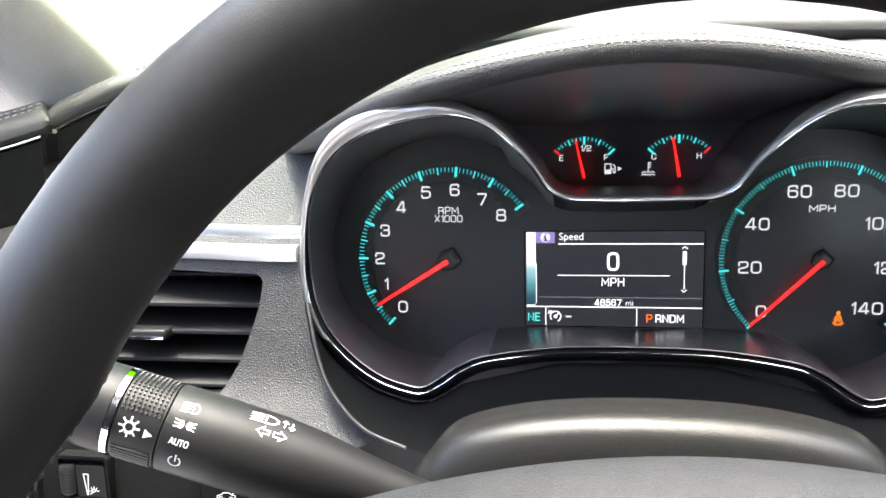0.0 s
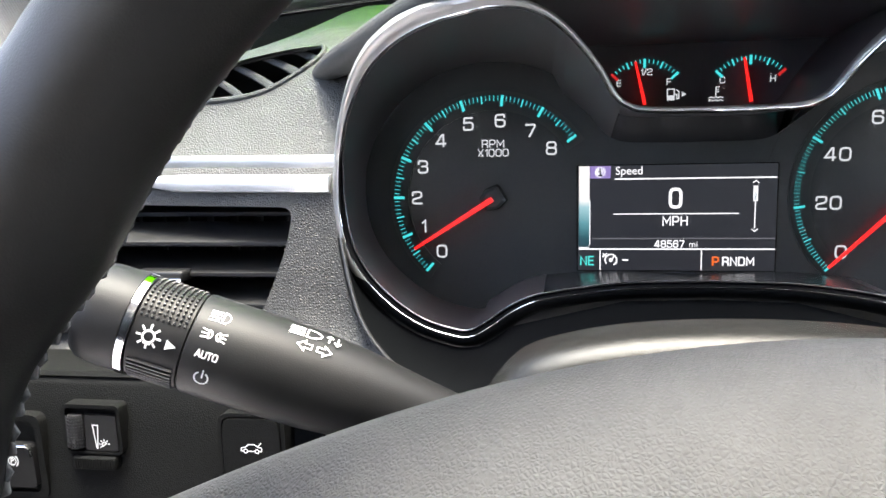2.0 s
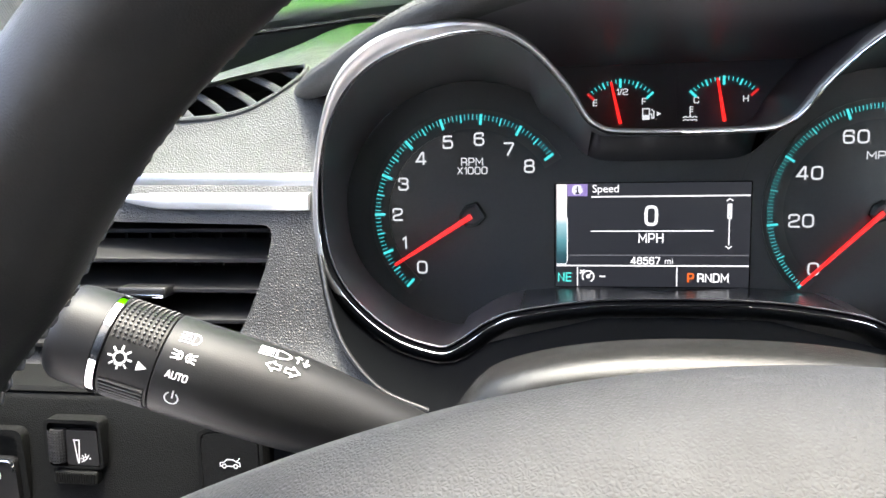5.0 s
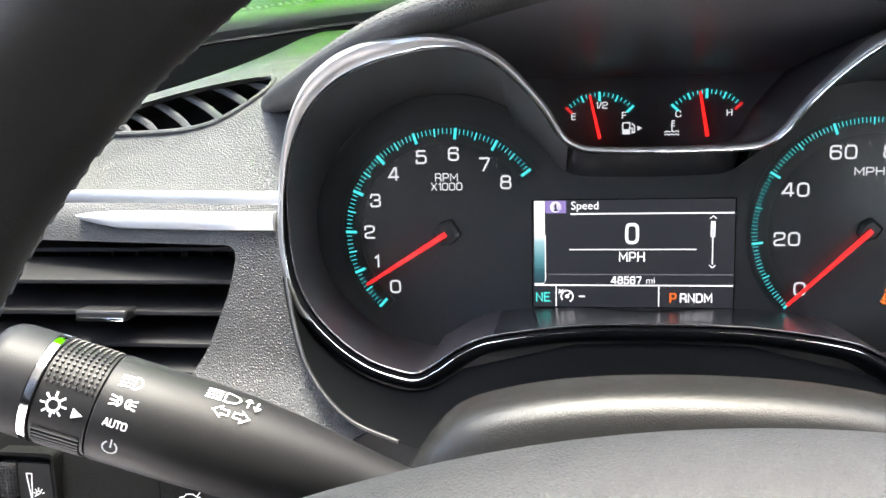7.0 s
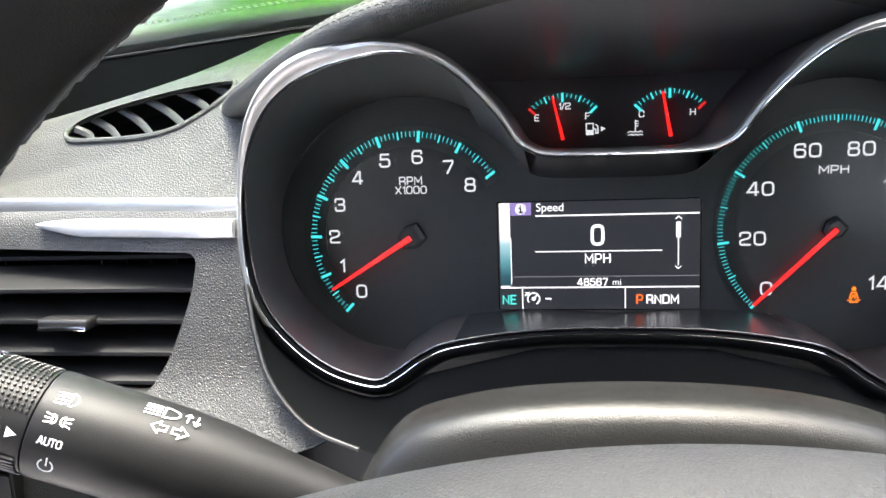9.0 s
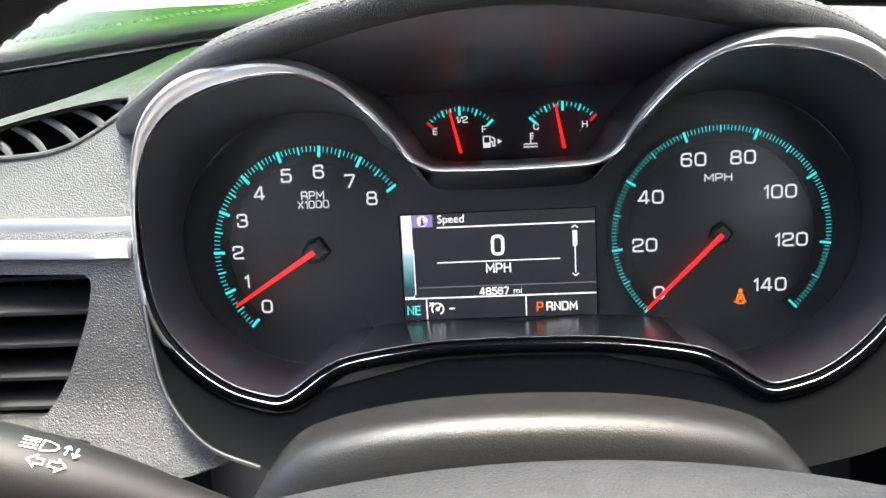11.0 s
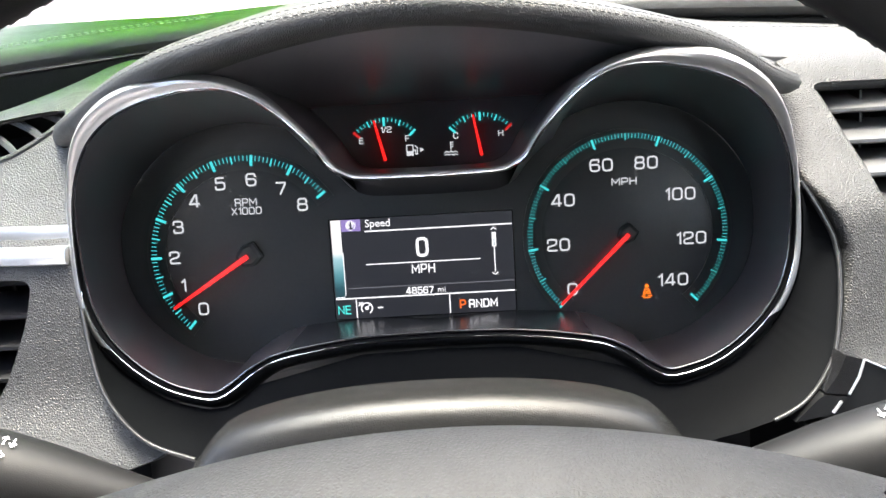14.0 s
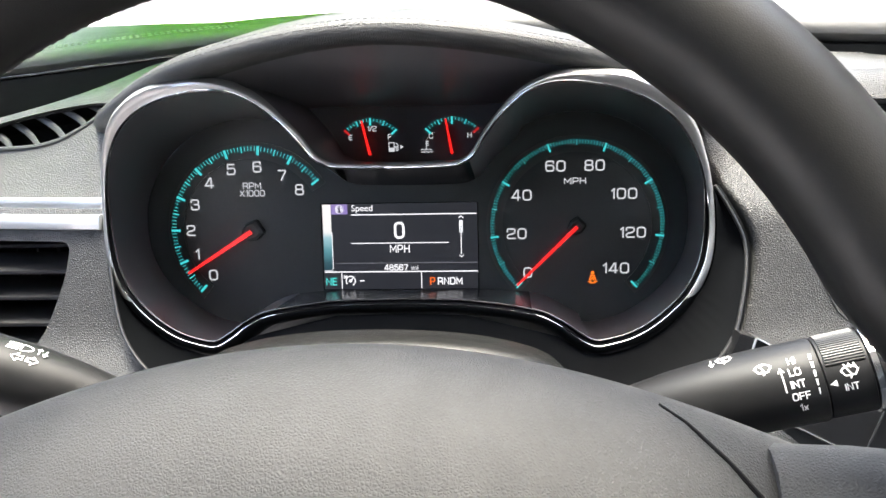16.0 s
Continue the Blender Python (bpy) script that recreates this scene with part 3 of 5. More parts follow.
rtab = part("tab", prism(rounded([(214, 24), (246, 24), (246, 9), (221, 9)], 3), -42, -30), M_SLAT, rvent, "dark thumb tab")
part("edge", tube([(216, -42, 21), (220.5, -42.5, 10), (246, -42.5, 9)], 0.7, 6), M_CHROME, rtab, "chrome edge")

dvent = thing("window_vent", "almond-shaped side window demister vent with slanted ribs", "air vent", (-245, 0, 56))
part("cavity", sheet([[(x, on_face(x, z) + 2, z) for x, z in DEFROST], [(x - 6, 45, z - 8) for x, z in DEFROST]], around=True), M_SLAT, dvent)
part("backing", prism([(x - 6, z - 8) for x, z in DEFROST], 45, 47), M_VOID, dvent)
part("frame", tube([(x, on_face(x, z) - 0.2, z) for x, z in DEFROST], 1.5, 8, closed=True), M_GRAIN, dvent)
for xt, zt, xb, zb in ((-297, 63.5, -279, 56.5), (-293, 69, -261, 57), (-276, 74, -239, 58), (-257, 78, -220, 62.4), (-237, 81.5, -206, 69.3), (-217, 84, -196, 76)):
    a, b = Vector((xt, on_face(xt, zt) + 2, zt)), Vector((xb, on_face(xb, zb) + 2, zb))
    up = Vector((1.4, 0, 2.6))
    rows = []
    for k in steps(0, 1, 7):
        c = a.lerp(b, k) + Vector((0, 5 * math.sin(math.pi * k), 0))
        rows.append([c - up * 0.75, c - up * 0.5 + Vector((0, -1.2, 0)), c + up * 0.35 + Vector((0, -1.4, 0)), c + up * 0.75, c + up * 0.6 + Vector((-8, 14, 1)), c - up * 0.3 + Vector((-8, 14, 1))])
    part("rib", sheet(rows, around=True, ends=True), M_GRAIN, dvent)

# ---------------------------------------------------------------- instrument cluster
HALF = [(0, 43.7), (28, 44.3), (37, 46.8), (42.5, 51.5), (48.5, 61), (57, 71), (66, 78.5), (76, 82.6), (88, 83.4), (99, 82), (111, 79.5), (125, 74.5), (138.5, 66),
        (149, 54.5), (156.5, 41), (161, 25), (162.5, 6), (160, -11), (152.5, -25.5), (140, -38), (126, -46.8), (112, -51), (103.5, -51.5), (95, -47), (84, -39.5), (70, -34), (36, -29), (0, -28)]
HALF_OUT = smooth_curve([(u, 0, z) for u, z in HALF], 8)
RIM = [Vector((MID + p.x, 0, p.z)) for p in HALF_OUT] + [Vector((MID - p.x, 0, p.z)) for p in HALF_OUT[-2:0:-1]]


def rim_y(x, z):
    """How far the bezel's rim stands from the dial plane."""
    return -66 - 0.006 * max(0, z) ** 2 + 12 * min(1, abs(x - MID) / 170) ** 3


def low(q):
    """One along the lower half of the rim, falling to nothing over the upper half."""
    return ease((50 - q.z) / 60)


def crown_width(q):
    """The bezel's crown is broadest over the outer shoulders of the two dials and a mere edge round the small gauges."""
    u = abs(q.x - MID)
    top = float(np.interp(u, [40, 56, 74, 92, 112, 135, 155], [1.9, 2.3, 4.0, 8.2, 12.2, 11.4, 7.0]))
    side = float(np.interp(q.z, [-30, 40], [7.6, 5.0]))
    return top if u < 100 and q.z > 20 else side + (top - side) * ease((q.z - 20) / 40)


def shoulder(q):
    """One over the outer shoulders of the two dials, falling off round them."""
    c = Vector((-107.3 if q.x < MID else 90.9, 0, 4))
    return max(0.0, (q - c).normalized().dot(Vector((-0.3 if q.x < MID else 0.3, 0, 0.954))))


NORMAL = [p - q for p, q in zip(offset_loop(RIM, 1.0), RIM)]


def ring_at(way, dy):
    """The rim moved outwards by way(point) and back by dy."""
    return [Vector((q.x, rim_y(q.x, q.z) + dy, q.z)) + n * way(q) for q, n in zip(RIM, NORMAL)]


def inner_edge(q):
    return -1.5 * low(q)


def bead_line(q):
    """How far outside the rim the chrome bead runs: close to the edge above, with a black inlay, which also stands in
    for shade, between below.
    """
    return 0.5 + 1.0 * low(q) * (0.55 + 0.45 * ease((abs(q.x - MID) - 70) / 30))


def crown_ring(k, dy):
    """The crown's section: k runs from the bead to its outer edge."""
    out = []
    for q, n in zip(RIM, NORMAL):
        w = crown_width(q)
        deep = float(np.interp(w, [1.9, 3.6, 6.6], [0.1, 0.4, 0.8]))
        swell = ease(k / 0.45) if k < 0.45 else ease((1 - k) / 0.55)
        out.append(Vector((q.x, rim_y(q.x, q.z) + dy * deep - 5 * swell * shoulder(q) ** 6, q.z)) + n * (bead_line(q) + k * w))
    return out


cluster = thing("instrument_cluster", "lit car instrument cluster with two round gauges and a centre display", "instrument cluster", (MID, 0, -52))
SECTION = ((0, -0.6), (0.06, -0.8), (0.16, -0.75), (0.3, -0.2), (0.45, 1.0), (0.6, 3.2), (0.74, 6.5), (0.86, 12), (0.95, 20), (1.0, 36))
LOWER = [i for i, p in enumerate(RIM) if p.z < 0 or (p.z < 70 and abs(p.x - MID) > 100)]


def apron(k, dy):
    """Black laid over the crown outside the chrome bead in place of shade, running out to nothing at the sides of the
    dials.
    """
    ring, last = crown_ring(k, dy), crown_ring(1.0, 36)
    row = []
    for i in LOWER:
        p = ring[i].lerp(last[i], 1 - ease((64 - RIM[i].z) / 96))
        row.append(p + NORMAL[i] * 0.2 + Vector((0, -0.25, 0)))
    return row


# The black strip widens downwards, putting shade into the lower bezel.
part("inlay", sheet([ring_at(lambda q: inner_edge(q), 0.4), ring_at(lambda q: (inner_edge(q) + bead_line(q)) / 2, 0.9), ring_at(bead_line, -0.3)], around=True), M_SKIRT, cluster, "black inlay between the beads, wider below to stand in for shade")
part("bezel", sheet([crown_ring(k, dy) for k, dy in SECTION], around=True), M_BEZEL, cluster, "smooth satin silver crown")
# Black cover over the silver: the lower crown's shade is in its colour.
part("apron", sheet([apron(k, dy) for k, dy in SECTION]), M_SKIRT, cluster, "black cover that puts shade on the lower crown")
part("inner_bead", tube(ring_at(inner_edge, 0.3), 0.42, 8, closed=True), M_SATIN, cluster, "thin satin bead")
part("chrome_bead", tube(ring_at(bead_line, -0.55), 0.3, 8, closed=True), M_CHROME, cluster, "thin chrome bead")


def floor_point(p):
    """Where the inner wall meets the dial plate behind a point of the rim."""
    u = abs(p.x - MID)
    if u > 62 and (p.z > -30 or u > 100):
        c = Vector((-107.3 if p.x < MID else 90.9, 0, 4))
        d = Vector((p.x, 0, p.z)) - c
        q = c + d.normalized() * min(68.5, d.length * 1.05)
        return Vector((q.x, -1, q.z))
    z = p.z - 7.5 * max(0, 1 - u / 95) if p.z < 0 else 30.5 + 0.8 * (p.z - 43.7)
    return Vector((MID + (p.x - MID) * 1.02, -1, z))


FLOOR = [floor_point(p) for p in RIM]
PAIRS = list(zip(ring_at(lambda q: inner_edge(q) - 0.1, 0.6), FLOOR))


def wall_rows(pairs):
    return [[a.lerp(b, k) + Vector((0, 6 * k * (1 - k), 0)) for a, b in pairs] for k in (0, 0.15, 0.3, 0.45, 0.6, 0.7, 0.8, 0.92, 1)]


LOW = [i for i, (a, b) in enumerate(PAIRS) if a.z < 0 and abs(a.x - MID) < 72]
HIGH_R = [i for i, (a, b) in enumerate(PAIRS) if i < len(PAIRS) // 2 and a.z > 0 and abs(a.x - MID) < 44]
HIGH_L = [i for i, (a, b) in enumerate(PAIRS) if i > len(PAIRS) // 2 and a.z > 0 and abs(a.x - MID) < 44]
part("ledge", sheet(wall_rows([PAIRS[i] for i in LOW])), M_LEDGE, cluster, "gloss black ledge under the display")
BROW = [PAIRS[i] for i in HIGH_L + HIGH_R]
part("ledge", sheet([[a.lerp(Vector((b.x, -19, a.z - 1)), k) for a, b in BROW] for k in (0, 0.5, 1)]), M_INNER, cluster, "black rim wall over the display")
part("ledge", sheet([[Vector((b.x, -19, a.z - 1)).lerp(b, k) for a, b in BROW] for k in (0, 0.2, 0.5, 0.8, 1)]), M_LEDGE, cluster, "gloss black brow over the display")
part("inner_wall", sheet(wall_rows(PAIRS[HIGH_R[-1] - 8:LOW[0] + 1])), M_INNER, cluster, "smooth black inner wall")
part("inner_wall", sheet(wall_rows(PAIRS[LOW[-1]:HIGH_L[0] + 9])), M_INNER, cluster, "smooth black inner wall")
part("dial_face", prism([(MID + u, z) for u, z in ((-176, -60), (176, -60), (176, 56), (148, 82), (90, 102), (-90, 102), (-148, 82), (-176, 56))], 0, 3), M_DIAL, cluster, "charcoal dial plate")
# shelf under the two small gauges
NOTCH = [p for p, q in zip(crown_ring(1.0, 36), RIM) if abs(q.x - MID) < 74 and q.z > 20]
NOTCH.sort(key=lambda p: p.x)
part("shelf", sheet([NOTCH, [Vector((p.x, -0.5, p.z - 1.5)) for p in NOTCH]]), M_INNER, cluster, "satin black shelf under the small gauges")

TACH, SPEED, SMALL = (-107.3, 3.8, 51.65), (90.9, 4.2, 51.8), 21.5


def spot(c, ang, r):
    return c[0] + r * math.sin(radians(ang)), c[1] + r * math.cos(radians(ang))


def tick_mesh(r, length, w, mat, name="tick"):
    return finish(block((0, -0.5, r - length / 2), (w, 0.6, length)), mat, 0, name)


def ring_sheet(c, r0, r1, a0, a1, y, n=60):
    rows = []
    for r in (r0, r1):
        rows.append([(*spot(c, a, r)[:1], y, spot(c, a, r)[1]) for a in steps(a0, a1, n)])
    return thick(rows, (0, 0.6, 0))


def place_tick(mesh, gauge, c, ang, name="tick"):
    base = ATTACH[gauge.name]
    return piece(name, mesh, gauge, Matrix.Translation((Vector((c[0], 0, c[1])) - base) * 0.001) @ Matrix.Rotation(radians(ang), 4, "Y"))


def needle(gauge, c, ang, length, tail, w, y, hub):
    bm = prism([(-w / 2, -tail), (w / 2, -tail), (w * 0.28, length), (-w * 0.28, length)], y - 1.0, y + 0.6)
    part("needle", moved(bm, c[0], 0, c[1], ang), M_RED, gauge, "lit red needle", smooth=0)
    if hub:
        rows = []
        a = radians(ang)
        ring = bent([(-0.75, -0.95), (0.75, -0.95), (1.0, 0.1), (0.55, 1.0), (-0.55, 1.0), (-1.0, 0.1)], 0.22, True)[:-1]
        for r, yy in ((hub * 1.12, -0.5), (hub * 1.08, y * 0.55), (hub, y + 1.6), (hub * 0.74, y + 0.5), (hub * 0.1, y + 0.4)):
            rows.append([(c[0] + r * (u * math.cos(a) + v * math.sin(a)), yy, c[1] + r * (-u * math.sin(a) + v * math.cos(a))) for u, v in ring])
        part("hub", sheet(rows, around=True), M_DIAL, gauge, "black faceted hub", smooth=20)


# rev counter
tach = part("rev_counter", ring_sheet(TACH, 0.2, 66, -180, 180, -0.4), M_DIAL, cluster, "rev counter dial with teal ticks")
part("track", ring_sheet(TACH, 44.5, 54.5, -141, 58, -0.9), M_TRACK, tach)
major, middle, minor = tick_mesh(52.3, 5.6, 1.4, M_TEAL), tick_mesh(52.0, 4.0, 0.7, M_TEAL), tick_mesh(52.0, 2.8, 0.32, M_TEAL)
long_mark, mark, fine = tick_mesh(52.3, 5.2, 1.1, M_TEAL), tick_mesh(52.0, 3.6, 0.5, M_TEAL), tick_mesh(52.0, 2.5, 0.21, M_TEAL)
for i in range(81):
    place_tick(major if i % 10 == 0 else middle if i % 5 == 0 else minor, tach, (TACH[0], TACH[1] + 0, 0), -136.7 + 2.375 * i).location.y -= 0.0008
for i, (dr) in enumerate((39, 39.5, 40, 40, 40, 40, 39.5, 39, 38.8)):
    x, z = spot(TACH, -136.7 + 23.75 * i + (1.5 if i in (0, 1) else -3.4 if i == 8 else 0), dr)
    part("numeral", moved(figures(str(i), 6.9, 0.138), x, -0.9, z), M_WHITE, tach, smooth=0)
part("lettering", moved(figures("RPM", 4.2, 0.14, 1.0, 0.3), -107.1, -0.9, 31.6), M_WHITE, tach, smooth=0)
part("lettering", moved(figures("X1000", 4.0, 0.14, 0.95, 0.28), -107.1, -0.9, 27.0), M_WHITE, tach, smooth=0)
needle(tach, TACH, -136.7 + 23.75 * 0.62, 48, 0, 2.6, -7, 5.8)

# speedometer
speedo = part("speedometer", ring_sheet(SPEED, 0.2, 66, -180, 180, -0.4), M_DIAL, cluster, "speedometer dial with teal ticks")
part("track", ring_sheet(SPEED, 44.5, 54.5, -140, 140, -0.9), M_TRACK, speedo)
for i in range(141):
    place_tick(long_mark if i % 20 == 0 else mark if i % 10 == 0 else fine, speedo, SPEED, -136 + 272 / 140 * i).location.y -= 0.0008
for v, dx, dz in ((0, 61.5, -24.0), (20, 54.9, 0), (40, 58, 23.3), (60, 78.3, 40.4), (80, 101.4, 40.5), (100, 118.9, 23.4), (120, 124.4, 0), (140, 114.6, -21.7)):
    part("numeral", moved(figures(str(v), 6.7, 0.138, 1.0, 0.34), dx, -0.9, dz), M_WHITE, speedo, smooth=0)
part("lettering", moved(figures("MPH", 4.0, 0.15, 1.2, 0.36), 89.9, -0.9, 31.4), M_WHITE, speedo, smooth=0)
needle(speedo, SPEED, -134.5, 50.5, 0, 2.0, -5, 4.6)
belt = strokes([["fill", *arc(0, 2.5, 0.95, 0, 330, 10)], [(-0.9, 0.9), (-1.7, -1.6)], [(0.9, 0.9), (1.7, -1.6)], [(-0.9, 0.9), (0.9, 0.9)], [(-1.2, -1.7), (1.2, 0.4)], [(-2.6, -2.5), (-0.9, -2.5)], [(0.9, -2.5), (2.6, -2.5)], [(-0.4, -0.2), (0.7, -1.5)], [(-1.5, -3.3), (1.5, -3.3)]], 0.5)
bmesh.ops.scale(belt, verts=belt.verts, vec=(1.08, 1, 1.08))
part("warning_lamp", moved(belt, 100.6, -0.9, -27.1), M_AMBER, speedo, "amber seat belt warning lamp", smooth=0)

# fuel and temperature gauges
part("gauge_panel", prism([(MID - 44, 42), (MID + 44, 42), (MID + 60, 70), (MID + 72, 80), (MID - 72, 80), (MID - 60, 70)], -0.55, -0.1), M_GAUGE, cluster, "satin black panel behind the small gauges", smooth=0)
for cx, lo, hi, ang, redlow, name in ((-32.4, "E", "F", -13, True, "fuel_gauge"), (16.9, "C", "H", -10, False, "temperature_gauge")):
    c = (cx, 49.1)
    g = part(name, prism(rounded([(cx - 22, 46), (cx + 22, 46), (cx + 22, 76), (cx - 22, 76)], 6), -0.8, -0.3), M_GAUGE, cluster, "small lit gauge with teal ticks", smooth=0)
    big, mid_, sml, red = tick_mesh(22.0, 4.4, 1.2, M_TEAL), tick_mesh(22.0, 3.2, 0.75, M_TEAL), tick_mesh(21.8, 2.0, 0.36, M_TEAL), tick_mesh(22.0, 4.4, 1.2, M_REDMARK)
    for i in range(17):
        a = -46.5 + 93 / 16 * i
        mesh = (red if (i == 0) == redlow else big) if i in (0, 16) else big if i == 8 else mid_ if i % 4 == 0 else sml
        place_tick(mesh, g, c, a).location.y -= 0.0008
    part("numeral", moved(figures(lo, 3.2, 0.14), cx - 12.2 - (0.6 if not redlow else 0), -1.1, 59.8), M_WHITE, g, smooth=0)
    part("numeral", moved(figures(hi, 3.2, 0.14), cx + (11.6 if redlow else 10.4), -1.1, 59.8), M_WHITE, g, smooth=0)
    if redlow:
        part("numeral", moved(figures("1/2", 3.2, 0.14, 1.0, 0.22), cx + 1.0, -1.1, 64.8), M_WHITE, g, smooth=0)
        pump = strokes([["fill", (-2.6, -2.8), (1.0, -2.8), (1.0, -0.4), (-2.6, -0.4)], [(-2.4, -0.5), (-2.4, 2.6), (0.8, 2.6), (0.8, -0.5)], [(1.0, 0), (2.0, 0), (2.0, -2), (3.0, -2), (3.0, 1.2), (1.9, 2.2)], ["fill", (4.4, -1.2), (6.6, 0.0), (4.4, 1.2)]], 0.55)
        part("symbol", moved(pump, cx + 13.4, -1.1, 53.6), M_WHITE, g, "fuel pump symbol", smooth=0)
    else:
        wave = [(-3.3, 0), (-2.2, 0.5), (-1.1, 0), (0, 0.5), (1.1, 0), (2.2, 0.5), (3.3, 0)]
        therm = strokes([[(0, -0.2), (0, 4.4)], [(0, 4.15), (1.3, 4.15)], [(0, 3.0), (1.3, 3.0)], [(0, 1.85), (1.3, 1.85)], [(x, z - 1.0) for x, z in wave], [(x, z - 2.4) for x, z in wave]], 0.46)
        part("symbol", moved(therm, cx - 15.6, -1.1, 52.4), M_WHITE, g, "coolant temperature symbol", smooth=0)
    needle(g, c, ang, 21, 0, 1.6, -5, 0)

# centre display, showing the speed page
display = part("display", prism(rounded([(-65, -34), (31.8, -34), (31.8, 20), (-65, 20)], 1.0), -0.9, -0.3), M_SCREEN, cluster, "colour display showing the speed page", smooth=0)
part("page", block((-16.6, -1.0, -7.0), (95.6, 0.2, 53)), M_LCD_BACK, display, smooth=0)


def lcd(name, bm, mat, x=0, z=0, turn=0, label=""):
    return part(name, moved(bm, x, -1.3, z, turn), mat, display, label, smooth=0)


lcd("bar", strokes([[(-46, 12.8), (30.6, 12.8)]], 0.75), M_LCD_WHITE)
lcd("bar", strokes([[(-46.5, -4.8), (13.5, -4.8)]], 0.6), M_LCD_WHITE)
lcd("bar", strokes([[(-57, -17.2), (30.8, -17.2)]], 0.5), M_LCD_GREY)
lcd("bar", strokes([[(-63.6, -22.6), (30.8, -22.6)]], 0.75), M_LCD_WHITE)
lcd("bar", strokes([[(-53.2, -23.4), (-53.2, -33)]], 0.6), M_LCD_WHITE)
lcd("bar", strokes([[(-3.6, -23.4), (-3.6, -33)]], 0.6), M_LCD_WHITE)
lcd("bar", strokes([["fill", (-63.8, 19.4), (-58.6, 19.4), (-58.6, -21.6), (-63.8, -21.6)]], 1), M_LCD_SHADE, label="bar shading from white to teal")
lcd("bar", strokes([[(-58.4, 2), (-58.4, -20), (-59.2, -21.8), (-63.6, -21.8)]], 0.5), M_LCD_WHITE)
lcd("bar", strokes([["fill", (-58.4, 19.4), (-48.2, 19.4), (-48.2, 13.2), (-58.4, 13.2)]], 1), M_LCD_VIOLET)
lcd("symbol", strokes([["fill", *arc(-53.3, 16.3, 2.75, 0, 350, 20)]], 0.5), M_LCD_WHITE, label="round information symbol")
part("letter", moved(strokes([[(-53.3, 14.9), (-53.3, 16.6)], [(-53.3, 17.5), (-53.3, 17.9)], [(-54.0, 16.7), (-53.3, 16.7)], [(-54.0, 14.7), (-52.6, 14.7)]], 0.8), 0, -1.45, 0), M_LCD_BACK, display, smooth=0)
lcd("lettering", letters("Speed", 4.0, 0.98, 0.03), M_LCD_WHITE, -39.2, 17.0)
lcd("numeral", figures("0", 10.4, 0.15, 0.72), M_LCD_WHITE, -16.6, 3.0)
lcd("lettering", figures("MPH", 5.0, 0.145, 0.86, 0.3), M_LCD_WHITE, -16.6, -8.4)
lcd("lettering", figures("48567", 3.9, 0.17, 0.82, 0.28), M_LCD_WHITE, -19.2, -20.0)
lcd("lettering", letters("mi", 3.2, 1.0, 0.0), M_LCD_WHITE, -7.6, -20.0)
lcd("lettering", figures("NE", 4.9, 0.15, 0.84, 0.3), M_LCD_TEAL, -59.7, -28.6)
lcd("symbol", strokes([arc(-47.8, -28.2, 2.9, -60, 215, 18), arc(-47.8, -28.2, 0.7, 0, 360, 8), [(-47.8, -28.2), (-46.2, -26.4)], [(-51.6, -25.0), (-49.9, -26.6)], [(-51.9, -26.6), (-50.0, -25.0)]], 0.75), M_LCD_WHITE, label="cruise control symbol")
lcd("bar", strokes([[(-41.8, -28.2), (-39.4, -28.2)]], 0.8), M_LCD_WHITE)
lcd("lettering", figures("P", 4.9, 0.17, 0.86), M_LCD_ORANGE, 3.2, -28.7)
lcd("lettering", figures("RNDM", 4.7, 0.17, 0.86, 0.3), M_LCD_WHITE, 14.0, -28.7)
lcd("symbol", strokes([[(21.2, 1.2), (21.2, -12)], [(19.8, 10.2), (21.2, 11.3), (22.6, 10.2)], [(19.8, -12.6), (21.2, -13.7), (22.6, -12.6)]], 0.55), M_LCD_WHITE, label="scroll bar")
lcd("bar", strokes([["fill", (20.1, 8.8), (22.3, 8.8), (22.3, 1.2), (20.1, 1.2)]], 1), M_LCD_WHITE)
lcd("bar", strokes([["fill", (20.6, 5.6), (21.8, 5.6), (21.8, 1.7), (20.6, 1.7)]], 1), M_LCD_BLUE)

# skirt round the lower half of the cluster
SKIRT_LEFT = smooth_curve([(-172.5, 0, -9), (-171, 0, -14), (-169.4, 0, -19), (-166.5, 0, -28), (-159.7, 0, -43.5), (-149.5, 0, -56), (-136.4, 0, -65.6), (-117, 0, -72)], 5)
SKIRT_RIGHT = smooth_curve([(134, 0, -68.4), (144.3, 0, -64.2), (152, 0, -59), (158.8, 0, -52), (165, 0, -43), (169, 0, -32), (173, 0, -16.5), (174.4, 0, 0), (168, 0, 15), (158, 0, 31)], 5)


def skirt_y(z):
    return -50 + 0.48 * min(0, z)


OUTER = crown_ring(0.8, 8)


def tuck(p):
    """The point of the bezel's outer edge that lies next to a point of the skirt."""
    return min(OUTER, key=lambda q: (q.x - p.x) ** 2 + (q.z - p.z) ** 2 + (400 if q.z > 30 else 0))


